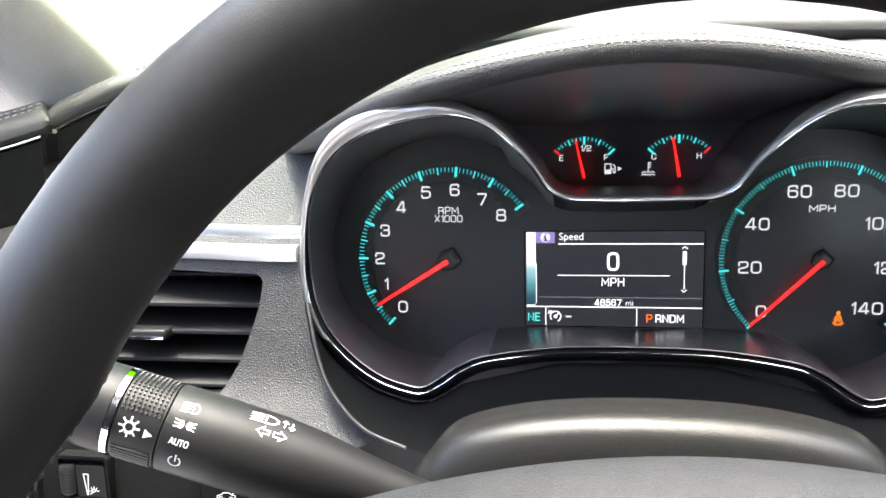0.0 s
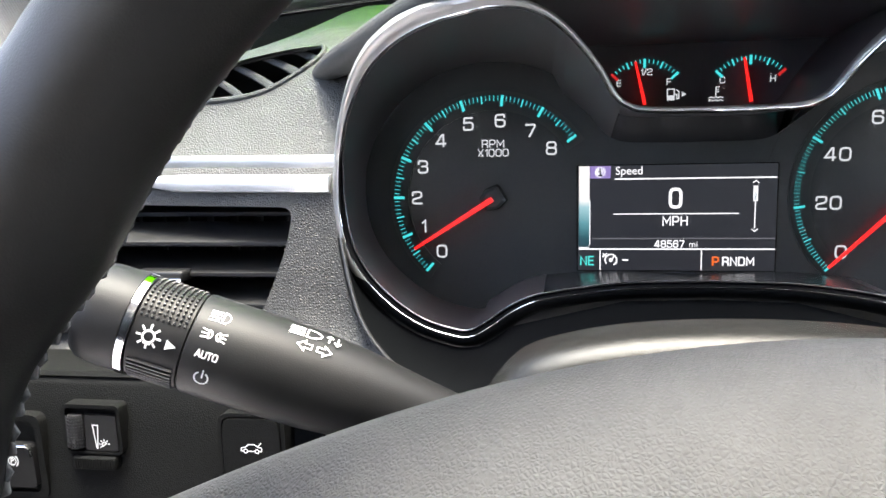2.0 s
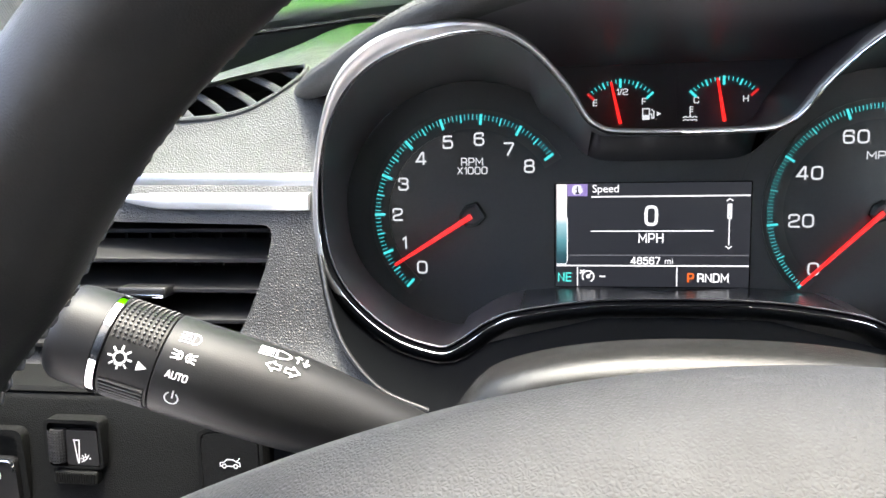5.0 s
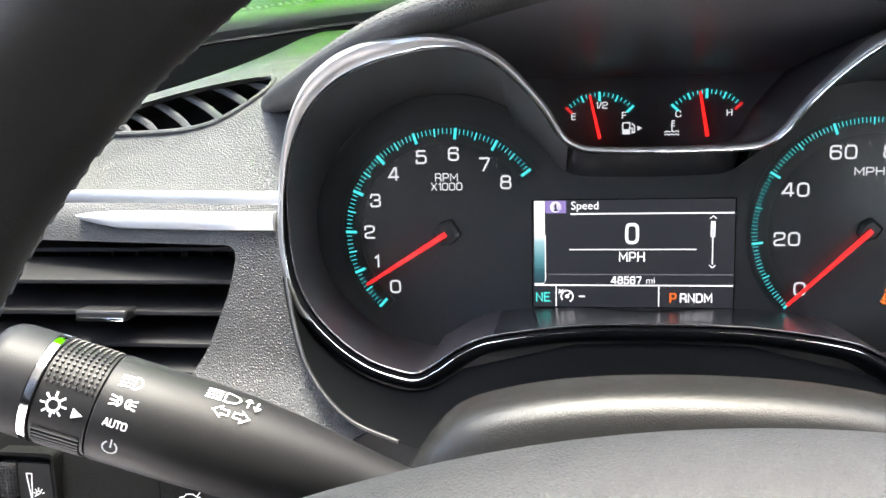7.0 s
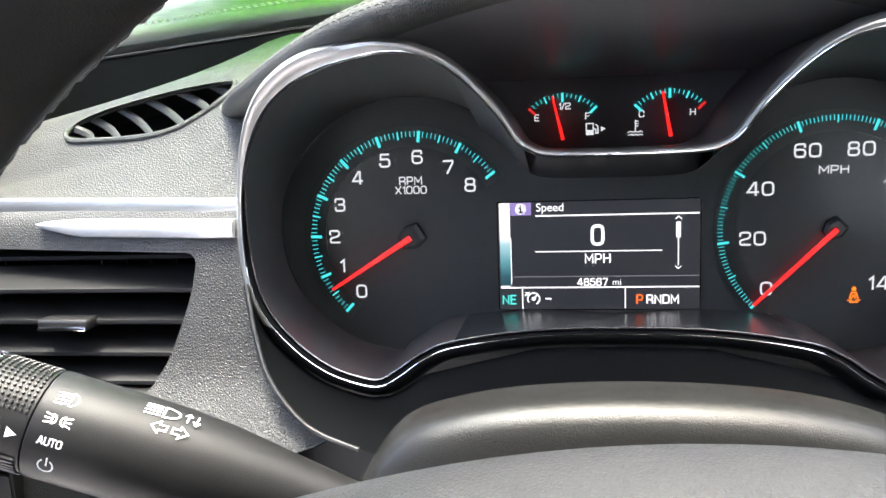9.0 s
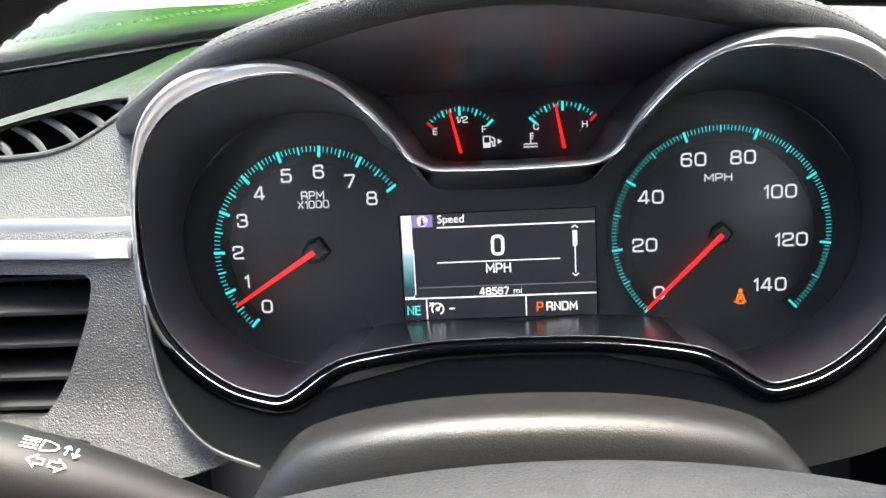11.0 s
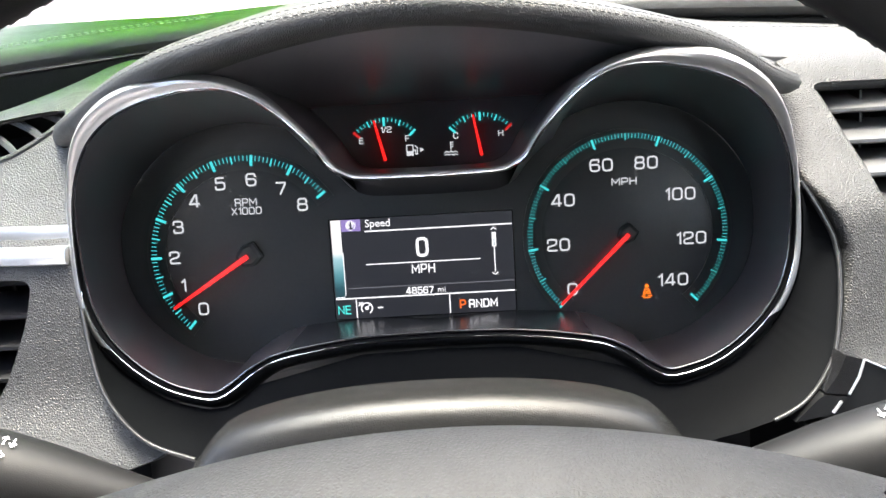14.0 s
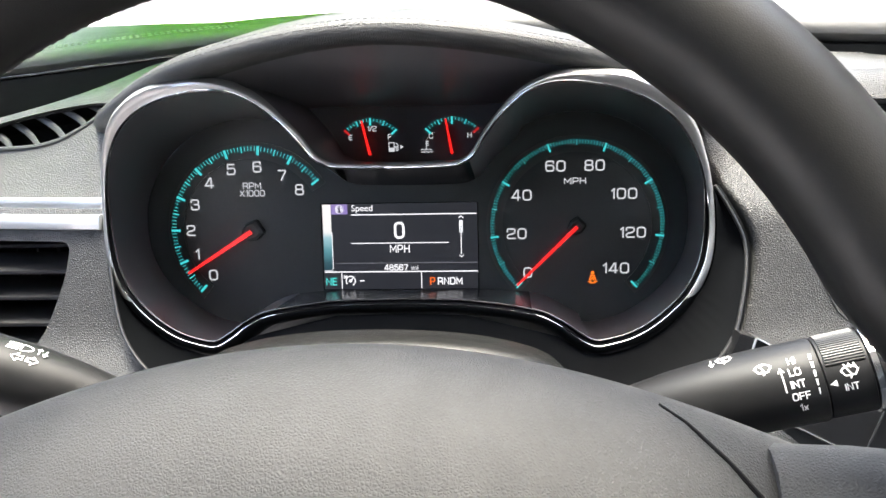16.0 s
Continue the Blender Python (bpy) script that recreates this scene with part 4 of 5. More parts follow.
for SKIRT, inward in ((SKIRT_LEFT, [(-104, -75.5), (-88, -78), (-70, -80), (-40, -82), (MID, -83)]), (SKIRT_RIGHT, [(120, -72), (104, -75), (84, -78), (52, -80), (22, -82), (MID, -83)])):
    beads = [Vector((p.x, skirt_y(p.z) - 3, p.z)) for p in SKIRT]
    inner = [Vector((x, 0, z)) for x, z in inward]
    SKIRT = inner[::-1] + SKIRT if SKIRT is SKIRT_RIGHT else SKIRT + inner
    edge = [Vector((p.x, skirt_y(p.z) - 3, p.z)) for p in SKIRT]
    tucks = [tuck(p) for p in SKIRT]
    part("skirt", sheet([[Vector((MID + (p.x - MID) * 1.03, skirt_y(p.z) + 16, p.z - 1)) for p in SKIRT], [Vector((MID + (p.x - MID) * 1.02, skirt_y(p.z) + 1, p.z)) for p in SKIRT], [Vector((MID + (p.x - MID) * 1.01, skirt_y(p.z) - 2.4, p.z)) for p in SKIRT], edge,
                         [e.lerp(q, 0.06) + Vector((0, 2, 0)) for e, q in zip(edge, tucks)], [e.lerp(q, 0.5) + Vector((0, 2, 0)) for e, q in zip(edge, tucks)], [q + Vector((0, -3, 0)) for q in tucks]]), M_SKIRT, cluster, "dark plastic skirt with a rolled edge")
    part("piping", tube(beads, 0.95, 10), M_PIPE, cluster, "satin edge of the skirt")
# A block in the void's place; the shade of the void is in its black.
part("well", block((MID, 4, -90), (330, 4, 90)), M_WELL, cluster, "black block standing in for the unlit void under the bezel")

# hood over the cluster, wrapped and stitched
hood = thing("cluster_hood", "stitched leatherette hood arching over the instrument cluster", "hood", (MID, 40, 70))


HOOD_LINE = smooth_curve([(-197, 2, 74.5), (-163, -56, 81.5), (-100, -105, 101.6), (-11, -119, 113.8), (85, -97, 102.2), (140, -58, 84), (167, -15, 83)], 10)
HOOD_LINE[:1] = [HOOD_LINE[0].lerp(HOOD_LINE[1], k) for k in (0, 0.08, 0.25, 0.55)]
HOOD_LINE[-1:] = [HOOD_LINE[-1].lerp(HOOD_LINE[-2], k) for k in (0.55, 0.25, 0.08, 0)]
HOOD = [(14, -11.5), (4, -12.2), (-3.5, -11.8), (-7.4, -9.8), (-8.8, -6.8), (-7.4, -3.4), (-2.4, -0.35), (-0.6, -0.9), (0.6, -0.8), (1.6, 0.3), (8, 2.2), (22, 5.5), (60, 10), (150, 12), (260, 4)]
CORE = Vector((0, -1.5, -6.2))  # the middle of the hood's padded roll
hood_rows = []
for dy, dz in HOOD:
    row = []
    for i, p in enumerate(HOOD_LINE):
        t = HOOD_LINE[min(i + 1, len(HOOD_LINE) - 1)] - HOOD_LINE[max(i - 1, 0)]
        out = Vector((t.y, -t.x, 0)).normalized()
        back = (Vector((0, 1, 0)) - out * 0.6).normalized()
        near = min((p - HOOD_LINE[0]).length, (p - HOOD_LINE[-1]).length)
        slim = 0.74 + 0.26 * ease(near / 70) if p.x < MID else 0.9 + 0.1 * ease(near / 40)  # the roll thins towards its rounded tips
        cap = math.sqrt(max(0.0, 1 - max(0.0, 1 - near / (7.5 if p.x < MID else 9.5)) ** 2))
        way = -out if dz < -9 or dy < 0 else back
        o = way * dy * (0.25 + 0.75 * ease(near / (130 if p.x < MID else 36)) if dy > 10 else 1.0) + Vector((0, 0, dz))
        c = -out * CORE.y + Vector((0, 0, CORE.z))
        row.append(p + c + (o - c) * slim * max(0.04, cap))
    hood_rows.append(row)
part("wrap", sheet(hood_rows), M_PAD, hood, "soft leatherette wrap", smooth=80)
# the visor slopes down from the hood's edge to the top of the small gauges
visor_back = [Vector((MID + (p.x - MID) * 0.86, -0.5, min(78.0, p.z - 4))) for p in HOOD_LINE]
part("underside", sheet([[a.lerp(b, k) for a, b in zip(visor_back, hood_rows[0])] for k in (0, 0.25, 0.5, 0.75, 1)]), M_UNDER, hood, "satin black underside")
stitch_row([a.lerp(b, 0.6) for a, b in zip(hood_rows[4], hood_rows[5])][5:-5], hood, M_HOODTHREAD, 3.2, (2.0, 0.5, 0.4), lift=0.05, limit=170)
stitch_row([a.lerp(b, 0.45) for a, b in zip(hood_rows[5], hood_rows[6])][5:-5], hood, M_HOODTHREAD, 3.2, (2.0, 0.5, 0.4), lift=0.05, limit=170)

# ---------------------------------------------------------------- steering column and wheel
column = thing("column_cover", "dark grey plastic steering column cover", "column cover", (MID, -180, -90))


def crown(u):
    return -24.2 - 1.098e-3 * u * u - 1.5e-7 * u ** 4 - 0.03 * max(0, abs(u) - 70) ** 2


COVER = [(30, -60), (4, -8), (1.0, -1.6), (0, 0), (-3, 0.3), (-10, 0.5), (-15, 0.1), (-18.4, -0.9), (-21.2, -2.6), (-23.4, -5.2), (-25, -8.6), (-26.4, -14), (-28.4, -27), (-30.6, -45), (-33, -70)]
us = [106 * math.sin(k) for k in steps(-math.pi / 2, math.pi / 2, 49)]
part("shell", sheet([[(MID + u * (1 + 0.0004 * dy), -142 + dy, crown(u) + dz) for u in us] for dy, dz in COVER]), M_COLUMN, column, "satin plastic upper shell")
part("gaiter", tube([(MID + u, -128, crown(u) - 16) for u in us], 8, 8), M_VOID, column, "black rubber gaiter")

WC, WT, WR, Wr = Vector((-11.7, -283.5, -48.9)), 0.1747, 175.2, 17.4
WV, WN = Vector((0, math.sin(WT), math.cos(WT))), Vector((0, -math.cos(WT), math.sin(WT)))


def on_wheel(a, phi, r=Wr, out=0.0):
    """A point of the rim: a round the wheel from the top clockwise, phi round the section from outside towards the driver."""
    e = Vector((math.sin(a), 0, 0)) + WV * math.cos(a)
    turn = abs((a + math.pi) % (2 * math.pi) - math.pi)
    slim = 5.5 * ease((turn - radians(64)) / radians(15))  # the grip thins below the thumb rests
    return WC + e * (WR + slim + (r - slim) * math.cos(phi)) + WN * ((r - 0.6 * slim) * math.sin(phi))


wheel = thing("steering_wheel", "dark leather-wrapped steering wheel with stitched rim", "steering wheel", tuple(WC))
N = 120
part("rim", sheet([[on_wheel(2 * math.pi * i / N, 2 * math.pi * j / 28) for j in range(28)] for i in range(N)] + [[on_wheel(0, 2 * math.pi * j / 28) for j in range(28)]], around=True), M_WHEEL, wheel, "worn leather rim")
seam = [on_wheel(a, math.pi - 0.55, Wr + 0.2) for a in steps(0, 2 * math.pi, 260)]
bm = block((0, 0, 0), (3.2, 5.0, 1.1), 0.4, 1)
stitch_mesh = finish(bm, M_DARKTHREAD, 60, "stitch")
for i in range(0, 258, 1):
    a = 2 * math.pi * i / 258
    p, q = on_wheel(a, math.pi + 0.75, Wr - 0.2), on_wheel(a + 0.01, math.pi + 0.75, Wr - 0.2)
    d = (q - p).normalized()
    nrm = (p - on_wheel(a, 0, 0)).normalized()
    m = Matrix((d, nrm.cross(d), nrm)).transposed().to_4x4()
    piece("stitch", stitch_mesh, wheel, Matrix.Translation((p - WC) * 0.001) @ m @ Matrix.Rotation(0.5 if i % 2 else -0.5, 4, "Z"))


def pad_top(u):
    return -4.4 - 1.887e-3 * u * u + 8.7e-9 * u ** 4


AIRBAG = [(26, -30), (10, -9), (5, -3), (0, 0), (-8, 0.2), (-18, -2.5), (-30, -9), (-42, -19), (-52, -32), (-59, -48), (-63, -68), (-65, -95), (-60, -130), (-40, -150)]
pus = [(174 if k < 0 else 146) * math.sin(k) for k in steps(-math.pi / 2, math.pi / 2, 61)]


def pad_point(u, dy, dz):
    f = 1 - 0.35 * min(1.4, (abs(u) / 130) ** 6)
    return (-2.2 + u, -240 + dy * f * (1 - 0.22 * (u / 130) ** 2), pad_top(u) + dz * (1 - 0.18 * (u / 130) ** 2))


part("airbag_cover", sheet([[pad_point(u, dy, dz) for u in pus] for dy, dz in AIRBAG]), M_AIRBAG, wheel, "grained dark grey airbag cover")


def on_pad(u, k):
    """A point of the cover at u across and k along its section."""
    i = int(k)
    (y0, z0), (y1, z1) = AIRBAG[i], AIRBAG[i + 1]
    return Vector(pad_point(u, y0 + (y1 - y0) * (k - i), z0 + (z1 - z0) * (k - i)))


# No gap is cut here: a black tube on the cover draws its shade.
part("gap", tube([on_pad(u, k) for u, k in zip(steps(94, 145, 16), steps(4.3, 9.0, 16))], [0.5 + 0.06 * i for i in range(16)], 8), M_VOID, wheel, "black tube in place of the shade in a gap beside the cover")
for s in (-1, 1):
    rows = []
    drop = 0 if s > 0 else -26
    for u, zt, zb, y in ((126, -34 + drop, -80, -246), (134, -33 + drop, -80, -250), (148, -31 + drop, -76, -256), (160, -30 + drop, -74, -262), (172, -32 + drop, -72, -270)):
        rows.append([(-2.2 + s * u, y + dy, z) for dy, z in ((12, zt - 5), (2, zt - 0.5), (-6, zt), (-14, zt - 4), (-20, zt - 14), (-22, (zt + zb) / 2), (-14, zb), (12, zb))])
    part("spoke", sheet(rows, around=True, ends=True), M_AIRBAG, wheel, "dark grey spoke")


# ---------------------------------------------------------------- stalks
TIP, ROOT = Vector((-200, -195, -14)), Vector((-100, -175.6, -52.5))


def build_stalk(side):
    """A column stalk. side -1: lamps and turn signals; 1: wipers."""
    if side < 0:
        tip, root = TIP.copy(), ROOT.copy()
        st = thing("turn_signal_stalk", "black turn signal and headlamp stalk with white printed symbols", "stalk", tuple(root))
    else:
        tip, root = Vector((182, -196, -24.4)), Vector((82, -181.2, -52.5))
        st = thing("wiper_stalk", "black windscreen wiper stalk with white printed symbols", "stalk", tuple(root))
    ax = (root - tip).normalized()
    read = ax if side < 0 else -ax
    n0 = Vector((0, -1, 0.3))
    n0 = (n0 - read * n0.dot(read)).normalized()
    up = n0.cross(read)

    def at(s, phi, r):
        return tip + ax * s + r * (math.cos(phi) * n0 + math.sin(phi) * up)

    def turned(prof, n=48, flat=1.0):
        return sheet([[at(s, 2 * math.pi * k / n, r) for k in range(n)] for s, r in prof], around=True, ends=True)

    def printed(bm, s, phi, r=15.35, mat=M_PRINT, name="marking", label="", turn=0.0):
        if turn:
            bmesh.ops.rotate(bm, verts=bm.verts, cent=(0, 0, 0), matrix=Matrix.Rotation(radians(turn), 3, "Y"))
        bmesh.ops.subdivide_edges(bm, edges=[e for e in bm.edges if e.calc_length() > 1.2], cuts=2)
        for v in bm.verts:
            a, b = v.co.x, v.co.z
            v.co = at(s + (a if side < 0 else -a), phi + b / r, r + 0.12)
        return part(name, bm, mat, st, label, smooth=0)

    part("barrel", turned([(22.9, 14.6), (23.2, 15.1), (24, 15.3), (45, 15.3), (60, 15.0), (75, 13.8), (92, 11.4), (110, 9.0), (130, 7.0), (150, 6.5)]), M_STALK, st, "satin black tapered barrel")
    rg = part("ring", turned([(7.2, 14.2), (7.4, 14.7), (22.4, 14.7), (22.8, 14.2)]), M_STALK, st, "twist ring")
    part("chrome_band", turned([(4.4, 14.8), (4.7, 15.6), (6.8, 15.6), (7.1, 14.8)]), M_CHROME, st, "chrome band")
    part("end_cap", turned([(-10.5, 9.5), (-10.2, 11.5), (-9.4, 13.4), (-7.6, 14.7), (-5, 15.2), (4.3, 15.4)]), M_STALK, st, "black rounded end cap")
    # knurled fields on the ring
    knob = finish(block((0, 0, 0), (0.85, 0.85, 0.9), 0.2, 1), M_KNURL, 0, "knurl")
    rib = finish(block((0, 0, 0), (13.4, 0.75, 0.9), 0.2, 1), M_KNURL, 0, "knurl")
    base = ATTACH[rg.name]

    def seat(s, phi):
        nrm = math.cos(phi) * n0 + math.sin(phi) * up
        m = Matrix((ax, nrm.cross(ax), nrm)).transposed().to_4x4()
        return Matrix.Translation((at(s, phi, 14.9) - base) * 0.001) @ m

    if side < 0:
        for i in range(9):
            for j in range(16):
                piece("knurl", knob, rg, seat(8.4 + 1.6 * i, 0.32 + 0.105 * j))
        for j in range(12):
            piece("knurl", rib, rg, seat(14.9, -0.62 - 0.1 * j))
    else:
        for j in range(26):
            piece("knurl", rib, rg, seat(14.9, 0.35 + 0.07 * j))
    return printed


pr = build_stalk(-1)
head = strokes([arc(1.0, 0, 1.9, 95, -95, 12), [(0.8, 1.9), (0.8, -1.9)], *[[(-3.2, z - 0.3), (-0.1, z)] for z in (1.65, 0.55, -0.55, -1.65)]], 0.4)
bmesh.ops.scale(head, verts=head.verts, vec=(0.95, 1, 1.0))
pr(head, 29.6, 0.74, label="headlamp symbol")
pr(strokes([arc(-1.3, 0, 1.0, 90, -90, 8, 1.2), [(-1.3, 1.2), (-1.3, -1.2)], *[[(-1.8, z), (-3.3, z * 1.4)] for z in (0.9, 0, -0.9)], arc(1.9, 0, 1.0, 90, 270, 8, 1.2), [(1.9, 1.2), (1.9, -1.2)], *[[(2.4, z), (3.7, z * 1.4)] for z in (0.9, 0, -0.9)]], 0.42), 29.6, 0.33, label="parking lamp symbol")
pr(figures("AUTO", 2.3, 0.17, 0.8, 0.24), 29.8, -0.06)
pr(strokes([arc(0, 0, 2.0, 125, 415, 18), [(0.2, 0.2), (0.2, 2.6)]], 0.5), 30.1, -0.52, label="lamps off symbol")
pr(strokes([arc(0, 0, 1.7, 0, 360, 14), *[[(2.4 * math.cos(a), 2.4 * math.sin(a)), (3.4 * math.cos(a), 3.4 * math.sin(a))] for a in steps(0, 2 * math.pi, 9)[:-1]], [(-0.9, -2.0), (0.9, -2.0)]], 0.6), 12.7, -0.06, 14.75, label="lamp symbol")
pr(strokes([["fill", (-1.2, -1.5), (-1.2, 1.5), (1.8, 0)]], 1), 19.1, -0.11, 14.75)
pr(strokes([*[[(-6.4, z - 0.2), (-2.2, z)] for z in (1.9, 0.65, -0.65, -1.9)], arc(-1.2, 0, 4.4, 88, -88, 14, 2.1), [(-1.2, 2.1), (-1.2, -2.1)], [(5.6, -1.6), (5.6, 1.9)], [(4.7, 0.8), (5.6, 2.0), (6.5, 0.8)], [(8.2, 1.6), (8.2, -1.9)], [(7.3, -0.8), (8.2, -2.0), (9.1, -0.8)]], 0.5), 55.6, 1.08, label="headlamp dip symbol")
arrow = [(0.8, -0.8), (2.9, -0.8), (2.9, -1.8), (5.2, 0), (2.9, 1.8), (2.9, 0.8), (0.8, 0.8), (0.8, -0.8)]
pr(strokes([arrow, [(-x, z) for x, z in arrow]], 0.42), 57.8, 0.72, label="turn signal arrows")

pr = build_stalk(1)
wiper = [arc(0, -1.6, 3.4, 35, 145, 10), [(-2.8, 0.3), (-1.6, -1.4)], [(2.8, 0.3), (1.6, -1.4)], [(-1.6, -1.4), (1.6, -1.4)], [(0.4, -1.2), (-1.2, 1.6)], [(-0.2, -2.4), (0.4, -1.2)]]
pr(strokes([*wiper, [(-4.6, 1.2), (-4.6, -2.6)], [(-5.4, -1.6), (-4.6, -2.7), (-3.8, -1.6)], *[[(x, 2.4), (x + 0.4, 1.0)] for x in (-1.6, 0.2, 2.0)]], 0.5), 53.5, 1.12, label="washer spray symbol")
pr(strokes(wiper, 0.55), 41.7, 0.56, label="wiper symbol")
for word, ph in (("HI", 0.62), ("LO", 0.34), ("INT", 0.06), ("OFF", -0.22), ("1x", -0.5)):
    pr(figures(word, 2.8, 0.16, 0.9, 0.28), 31.8, ph)
pr(strokes([[(0, -5), (0, 3.2)], [(-0.9, 2.0), (0, 3.4), (0.9, 2.0)]], 0.5), 36.2, 0.25)
for k in range(5):
    pr(strokes([["fill", (-0.3, -1.1), (0.6 - 0.12 * k, -1.1), (0.8 - 0.12 * k, 1.1), (-0.3, 1.1)]], 1), 25.6, 0.62 - 0.2 * k)
pr(strokes([*wiper, *[[(x, 2.6), (x + 0.5, 1.2)] for x in (-1.4, 0.2, 1.8)]], 0.5), 14.5, 0.12, 14.75, label="rear wiper symbol")
pr(figures("INT", 2.6, 0.16, 0.9, 0.28), 15, -0.24, 14.75)
pr(strokes([["fill", (1.0, -1.2), (1.0, 1.2), (-1.4, 0)]], 1), 20.4, -0.1, 14.75)

# ---------------------------------------------------------------- switches on the knee panel
dimmer = thing("dimmer_switch", "black instrument light dimmer with knurled thumbwheel", "switch", (-279, -97, -104))
part("surround", cut(prism(rounded([(-293, -78), (-265, -78), (-264.5, -101), (-293, -101)], 3), -99.6, -90), prism(rounded([(-291.4, -79.6), (-266.4, -79.6), (-266, -100), (-291.4, -100)], 2), -104, -96.5)), M_LOWER, dimmer, "black recessed frame")
tw = part("thumbwheel", tube([(-287.2, -97.5, z) for z in steps(-98.5, -83, 8)], [3.6, 4.0, 4.2, 4.3, 4.3, 4.2, 4.0, 3.6], 20), M_KNURL, dimmer, "knurled thumbwheel")
kn = finish(block((0, 0, 0), (0.6, 0.7, 0.6)), M_KNURL, 0, "knurl")
for i in range(10):
    for j in range(9):
        a = -math.pi / 2 + (j - 4) * 0.28
        piece("knurl", kn, tw, Matrix.Translation((Vector((-287.2 + 4.3 * math.cos(a), -97.5 + 4.3 * math.sin(a), -97.3 + 1.5 * i)) - ATTACH[tw.name]) * 0.001))
part("plate", prism(rounded([(-282.4, -83), (-267.2, -83), (-266.8, -99.4), (-282.4, -99.4)], 1.2), -99.2, -96), M_STALK, dimmer, "flat black plate")
dim_icon = [arc(2.4, -3.8, 1.2, 40, 220, 8), [(3.4, -3.1), (1.4, -4.6)], *[[(2.4 + 1.8 * math.cos(a), -3.8 + 1.8 * math.sin(a)), (2.4 + 2.5 * math.cos(a), -3.8 + 2.5 * math.sin(a))] for a in (0.2, 0.9, 1.6, 2.3, 3.0, 3.7)]]
part("symbol", moved(strokes([[(-2.8, 5.2), (-0.2, 5.2), (-1.0, -5.6), (-1.4, -5.6), (-2.8, 5.2)], *dim_icon], 0.5), -275.6, -99.5, -92.6), M_PRINT, dimmer, "white dimmer symbol", smooth=0)
rest = part("rest", block((-278.3, -98.6, -105), (21.5, 5, 6.2), 1.5, 3), M_LOWER, dimmer, "ribbed rest under the wheel")
rest_rib = finish(block((0, 0, 0), (0.7, 0.8, 4.6)), M_LOWER, 0, "rib")
for k in range(16):
    piece("rib", rest_rib, rest, Matrix.Translation((Vector((-287.2 + 1.2 * k, -101.2, -105)) - ATTACH[rest.name]) * 0.001))

button = thing("tailgate_button", "black push button with a white car symbol", "button", (-203.6, -98, -112))
part("surround", cut(prism(rounded([(-219, -79.5), (-188.5, -79.5), (-188.5, -117), (-219, -117)], 6), -99.4, -92), prism(rounded([(-217.4, -81), (-190.2, -81), (-190.2, -115.4), (-217.4, -115.4)], 5), -110, -97.4)), M_LOWER, button, "thin black frame")
part("key", prism(rounded([(-216.8, -81.8), (-190.8, -81.8), (-190.8, -114.8), (-216.8, -114.8)], 5), -99.8, -95), M_LOWER, button, "black key")
for z in (-105.6, -108.8):
    part("mark", block((-203.2, -100, z), (19, 0.8, 0.7), 0.2, 1), M_SATIN, button, "thin raised line")
car = strokes([[(-4.6, -1.2), (-4.4, 0.2), (-2.6, 0.6), (-1.2, 1.8), (1.6, 1.8), (3.0, 0.8), (4.6, 0.5), (4.7, -1.2), (3.6, -1.2)], [(-4.6, -1.2), (-3.6, -1.2)], [(-1.6, -1.2), (1.6, -1.2)], arc(-2.6, -1.2, 0.9, 0, 360, 10), arc(2.6, -1.2, 0.9, 0, 360, 10), [(3.0, 0.9), (4.6, 2.6)]], 0.45)
part("symbol", moved(car, -203.6, -100.3, -94.8), M_PRINT, button, "white car outline", smooth=0)

pbrake = thing("parking_brake_switch", "black electric parking brake switch with a chrome edge", "switch", (-325, -97, -118))
part("surround", cut(prism(rounded([(-345, -84), (-305, -84), (-303, -124), (-345, -124)], 5), -99.2, -92), prism(rounded([(-342, -87), (-308, -87), (-306.5, -121), (-342, -121)], 4), -110, -97)), M_LOWER, pbrake, "black recessed frame")
part("lever", prism(rounded([(-334, -97.6), (-308.8, -97.2), (-307.4, -118), (-334, -118)], 3), -101, -92), M_STALK, pbrake, "black paddle")
part("edge", tube([(-332, -101.4, -98.6), (-311.5, -101.4, -98.2), (-309.6, -101.2, -99.4), (-309, -101, -103)], 0.8, 8), M_CHROME, pbrake, "chrome edge")
part("symbol", moved(strokes([arc(0, 0, 1.9, 0, 360, 14), arc(0, 0, 2.9, 130, 230, 8), arc(0, 0, 2.9, -50, 50, 8), [(-0.6, -1.1), (-0.6, 1.1), (0.5, 1.1), (0.7, 0.4), (-0.5, 0)]], 0.45), -318.7, -101.4, -105.3), M_PRINT, pbrake, "white parking brake symbol", smooth=0)

# silver-edged panel beside the column on the ignition side
side = thing("ignition_panel", "gloss black panel with satin silver edging beside the column", "panel", (190, -95, -92))
def plate(poly, proud=0.0):
    """A flat plate in front of the dashboard's lower face."""
    return prism(poly, -85 - proud, -74)


def edging(poly, r):
    return tube([(x, -85.6, z) for x, z in poly], r, 8)


part("plate", plate(rounded([(172.0, -43.6), (280, -97), (280, -124), (158, -124), (150, -72), (164.5, -62)], 1)), M_STALK, side, "dark satin plate")
part("corner_plate", plate(rounded([(164.2, -41.2), (171.6, -43.4), (169.4, -51), (165.5, -58.8), (155.6, -57.6), (161.4, -49)], 0.6), 0.4), M_BLACK, side, "black corner plate")
part("small_plate", plate(rounded([(152.6, -60.2), (155.4, -58.4), (165.2, -59.6), (162, -66.5), (143, -70)], 0.6), 0.6), M_STALK, side, "dark satin corner")
part("edging", edging([(171.8, -43.6), (169.8, -51), (165.8, -58.6)], 0.6), M_BRUSHED, side, "satin silver edge")
